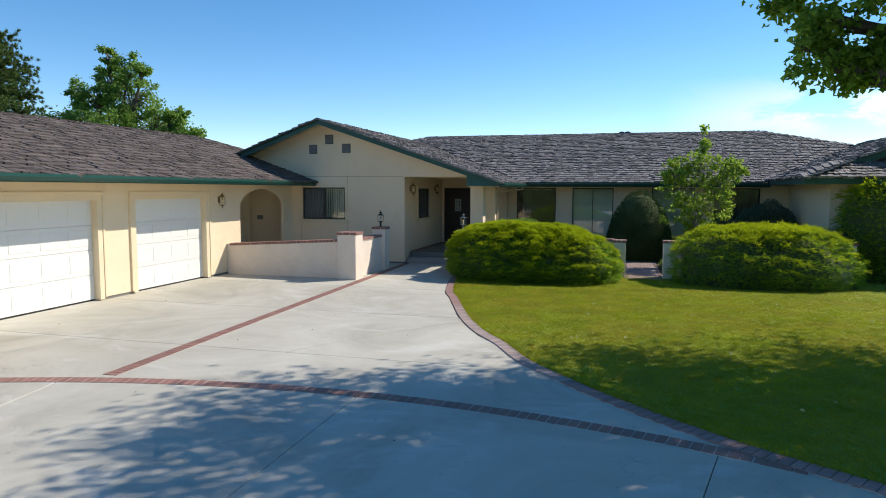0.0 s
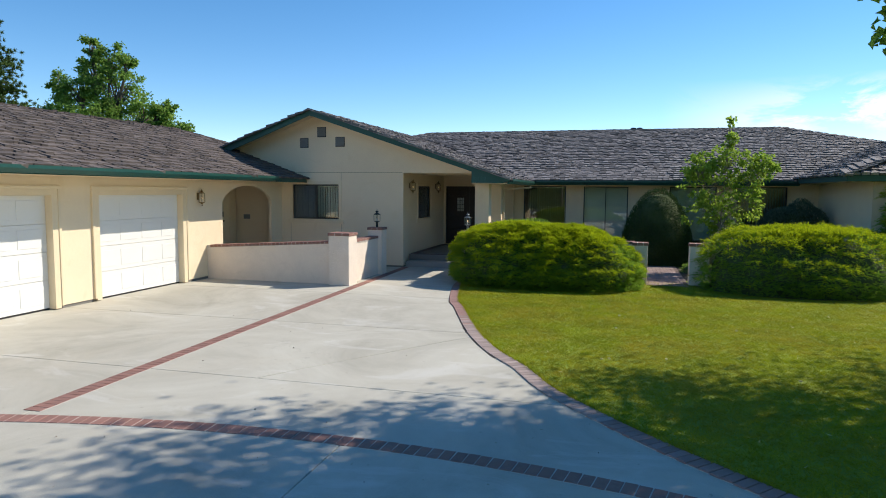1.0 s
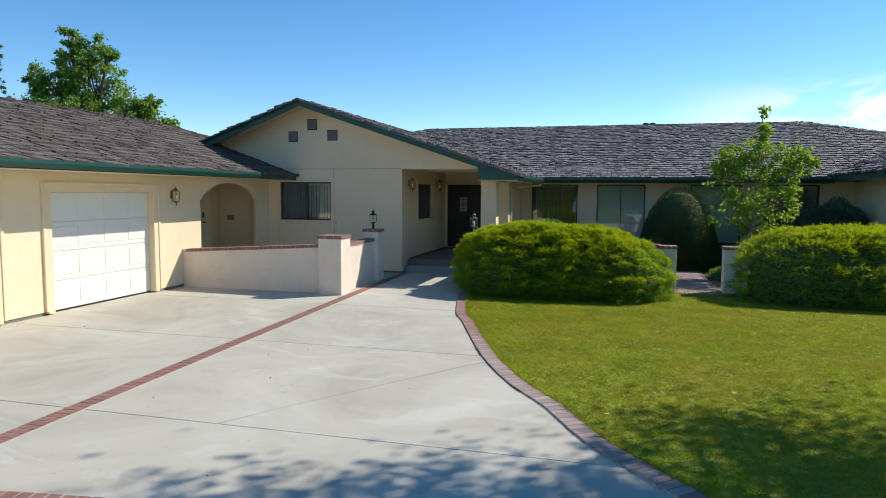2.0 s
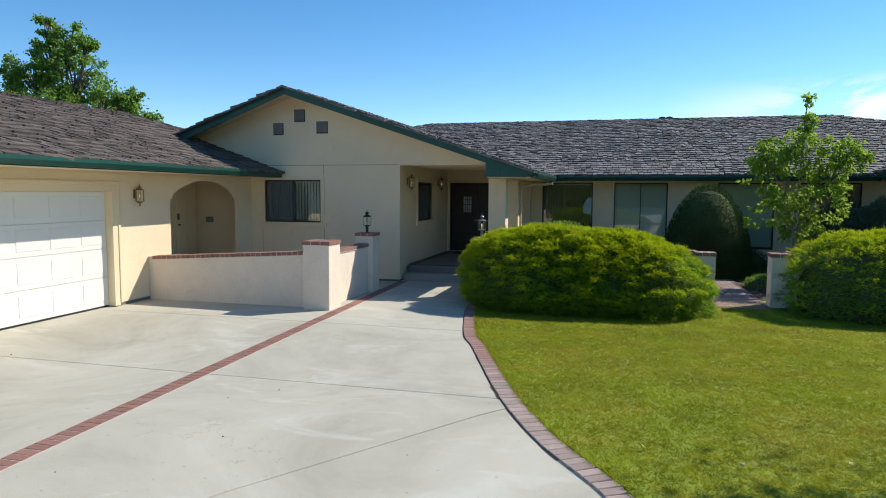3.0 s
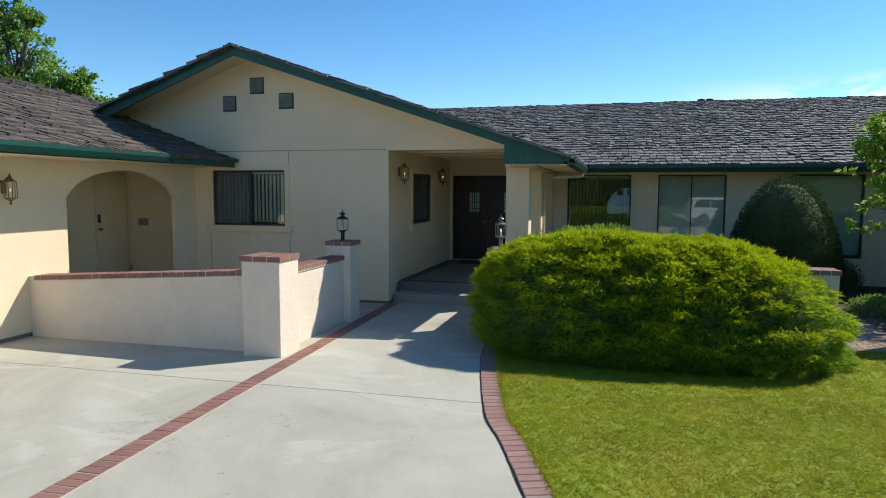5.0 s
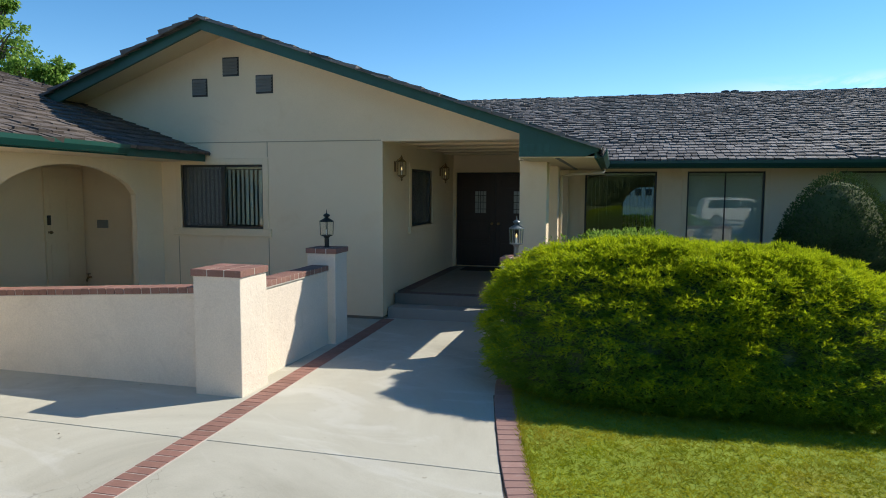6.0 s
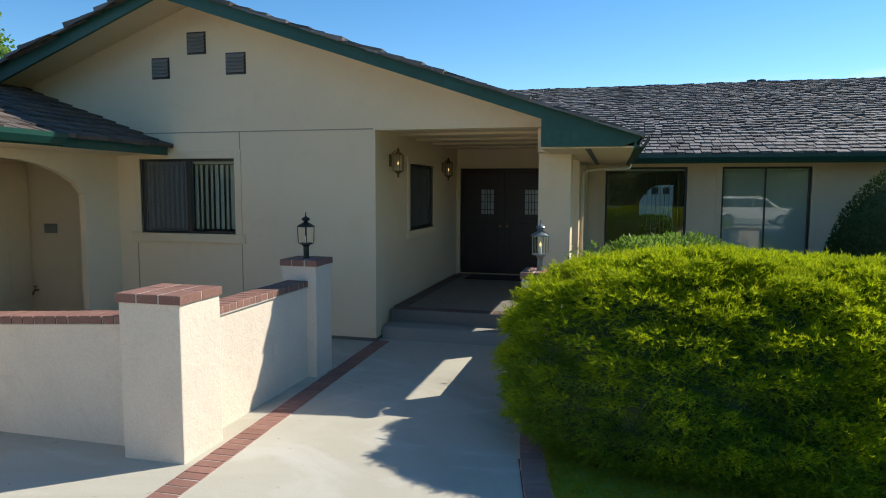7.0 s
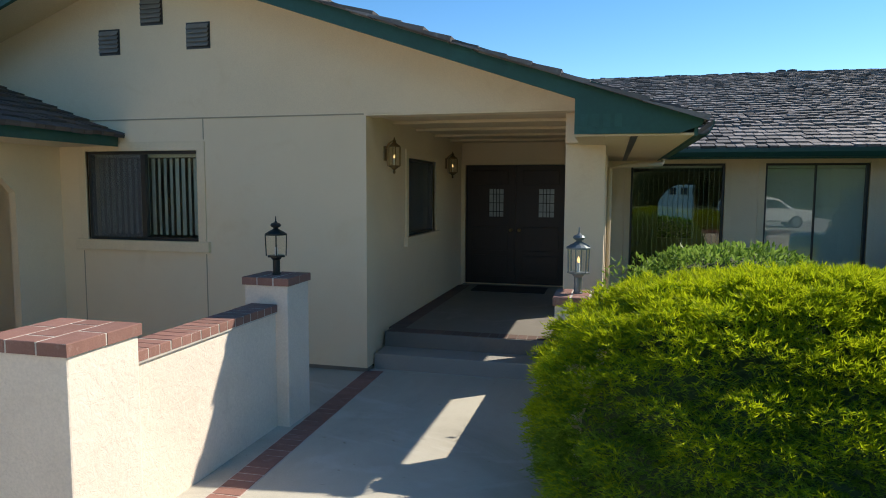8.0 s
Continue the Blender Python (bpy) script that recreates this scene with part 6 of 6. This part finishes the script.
ridge_caps(gable_right, (APEX_X, RAKE_Y - 0.08, APEX_Z - 0.02), (APEX_X, GR_Y, APEX_Z - 0.02), "grey", 3)

kg = rise(G_S)


def garage_limits(t):
    x = G_EAVE - t / kg
    return 0.0, (GABLE_Y - 3.2) if x > -12.0 else (G_END - 3.2 + max(0.0, x - G_RIDGE))


shakes(garage_roof, (G_EAVE + 0.05, 3.2, G_Z - 0.015), (0, 1, 0), (-1, 0, G_S), (G_EAVE - G_RIDGE + 0.03) * kg, garage_limits, lambda p: p.y > 16.6, "brown", 4)
ridge_caps(garage_roof, (G_RIDGE, 3.2, G_TOP), (G_RIDGE, G_END, G_TOP), "grey", 5)
ridge_caps(garage_roof, (G_RIDGE, G_END, G_TOP), (-12.0, 20.65, G_Z + G_S * (G_EAVE + 12.0)), "brown", 6)

km = rise(M_S)


def main_limits(t):
    y = M_EAVE + t / km
    z = M_Z + (y - M_EAVE) * M_S
    lo = EAVE_X - (z - EAVE_Z) / RAKE if z < APEX_Z else M_L - (M_RIDGE - y)
    hi = M_R + (M_RIDGE - y)
    if z < W_TOP:
        hi = min(hi, W_X + (z - W_Z) / W_S + 0.1)
    return lo + 16.4, hi + 16.4


shakes(main_roof, (-16.4, M_EAVE - 0.05, M_Z), (1, 0, 0), (0, 1, M_S), (M_RIDGE - M_EAVE + 0.03) * km, main_limits, lambda p: p.y < 24.6 and p.x < 1.4, "grey", 7)
ridge_caps(main_roof, (M_L, M_RIDGE, M_TOP), (M_R, M_RIDGE, M_TOP), "grey", 8)
ridge_caps(main_roof, (M_L, M_RIDGE, M_TOP), (M_L - 3.0, M_RIDGE - 3.0, M_TOP - 3.0 * M_S), "grey", 9)
ridge_caps(main_roof, (M_R, M_RIDGE, M_TOP), (13.9, M_EAVE, M_Z), "grey", 10)

kw = rise(W_S)


def wing_limits(t):
    d = t / kw
    return (d if d < 1.4 else 1.15), M_EAVE - W_Y + d * W_S / M_S


shakes(wing_roof, (W_X - 0.05, W_Y, W_Z), (0, 1, 0), (1, 0, W_S), (W_RIDGE - W_X) * kw, wing_limits, lambda p: False, "grey", 13)
shakes(wing_hip, (W_X, W_Y - 0.05, W_Z), (1, 0, 0), (0, 1, W_S), 1.4 * kw, lambda t: (t / kw, 8.9 - t / kw), lambda p: False, "grey", 14)
ridge_caps(wing_roof, (W_X, W_Y, W_Z), (W_X + 1.4, W_Y + 1.4, W_Z + W_S * 1.4), "grey", 15)
ridge_caps(wing_roof, (W_RIDGE, W_Y + 1.1, W_TOP), (W_RIDGE, 29.0, W_TOP), "grey", 16)
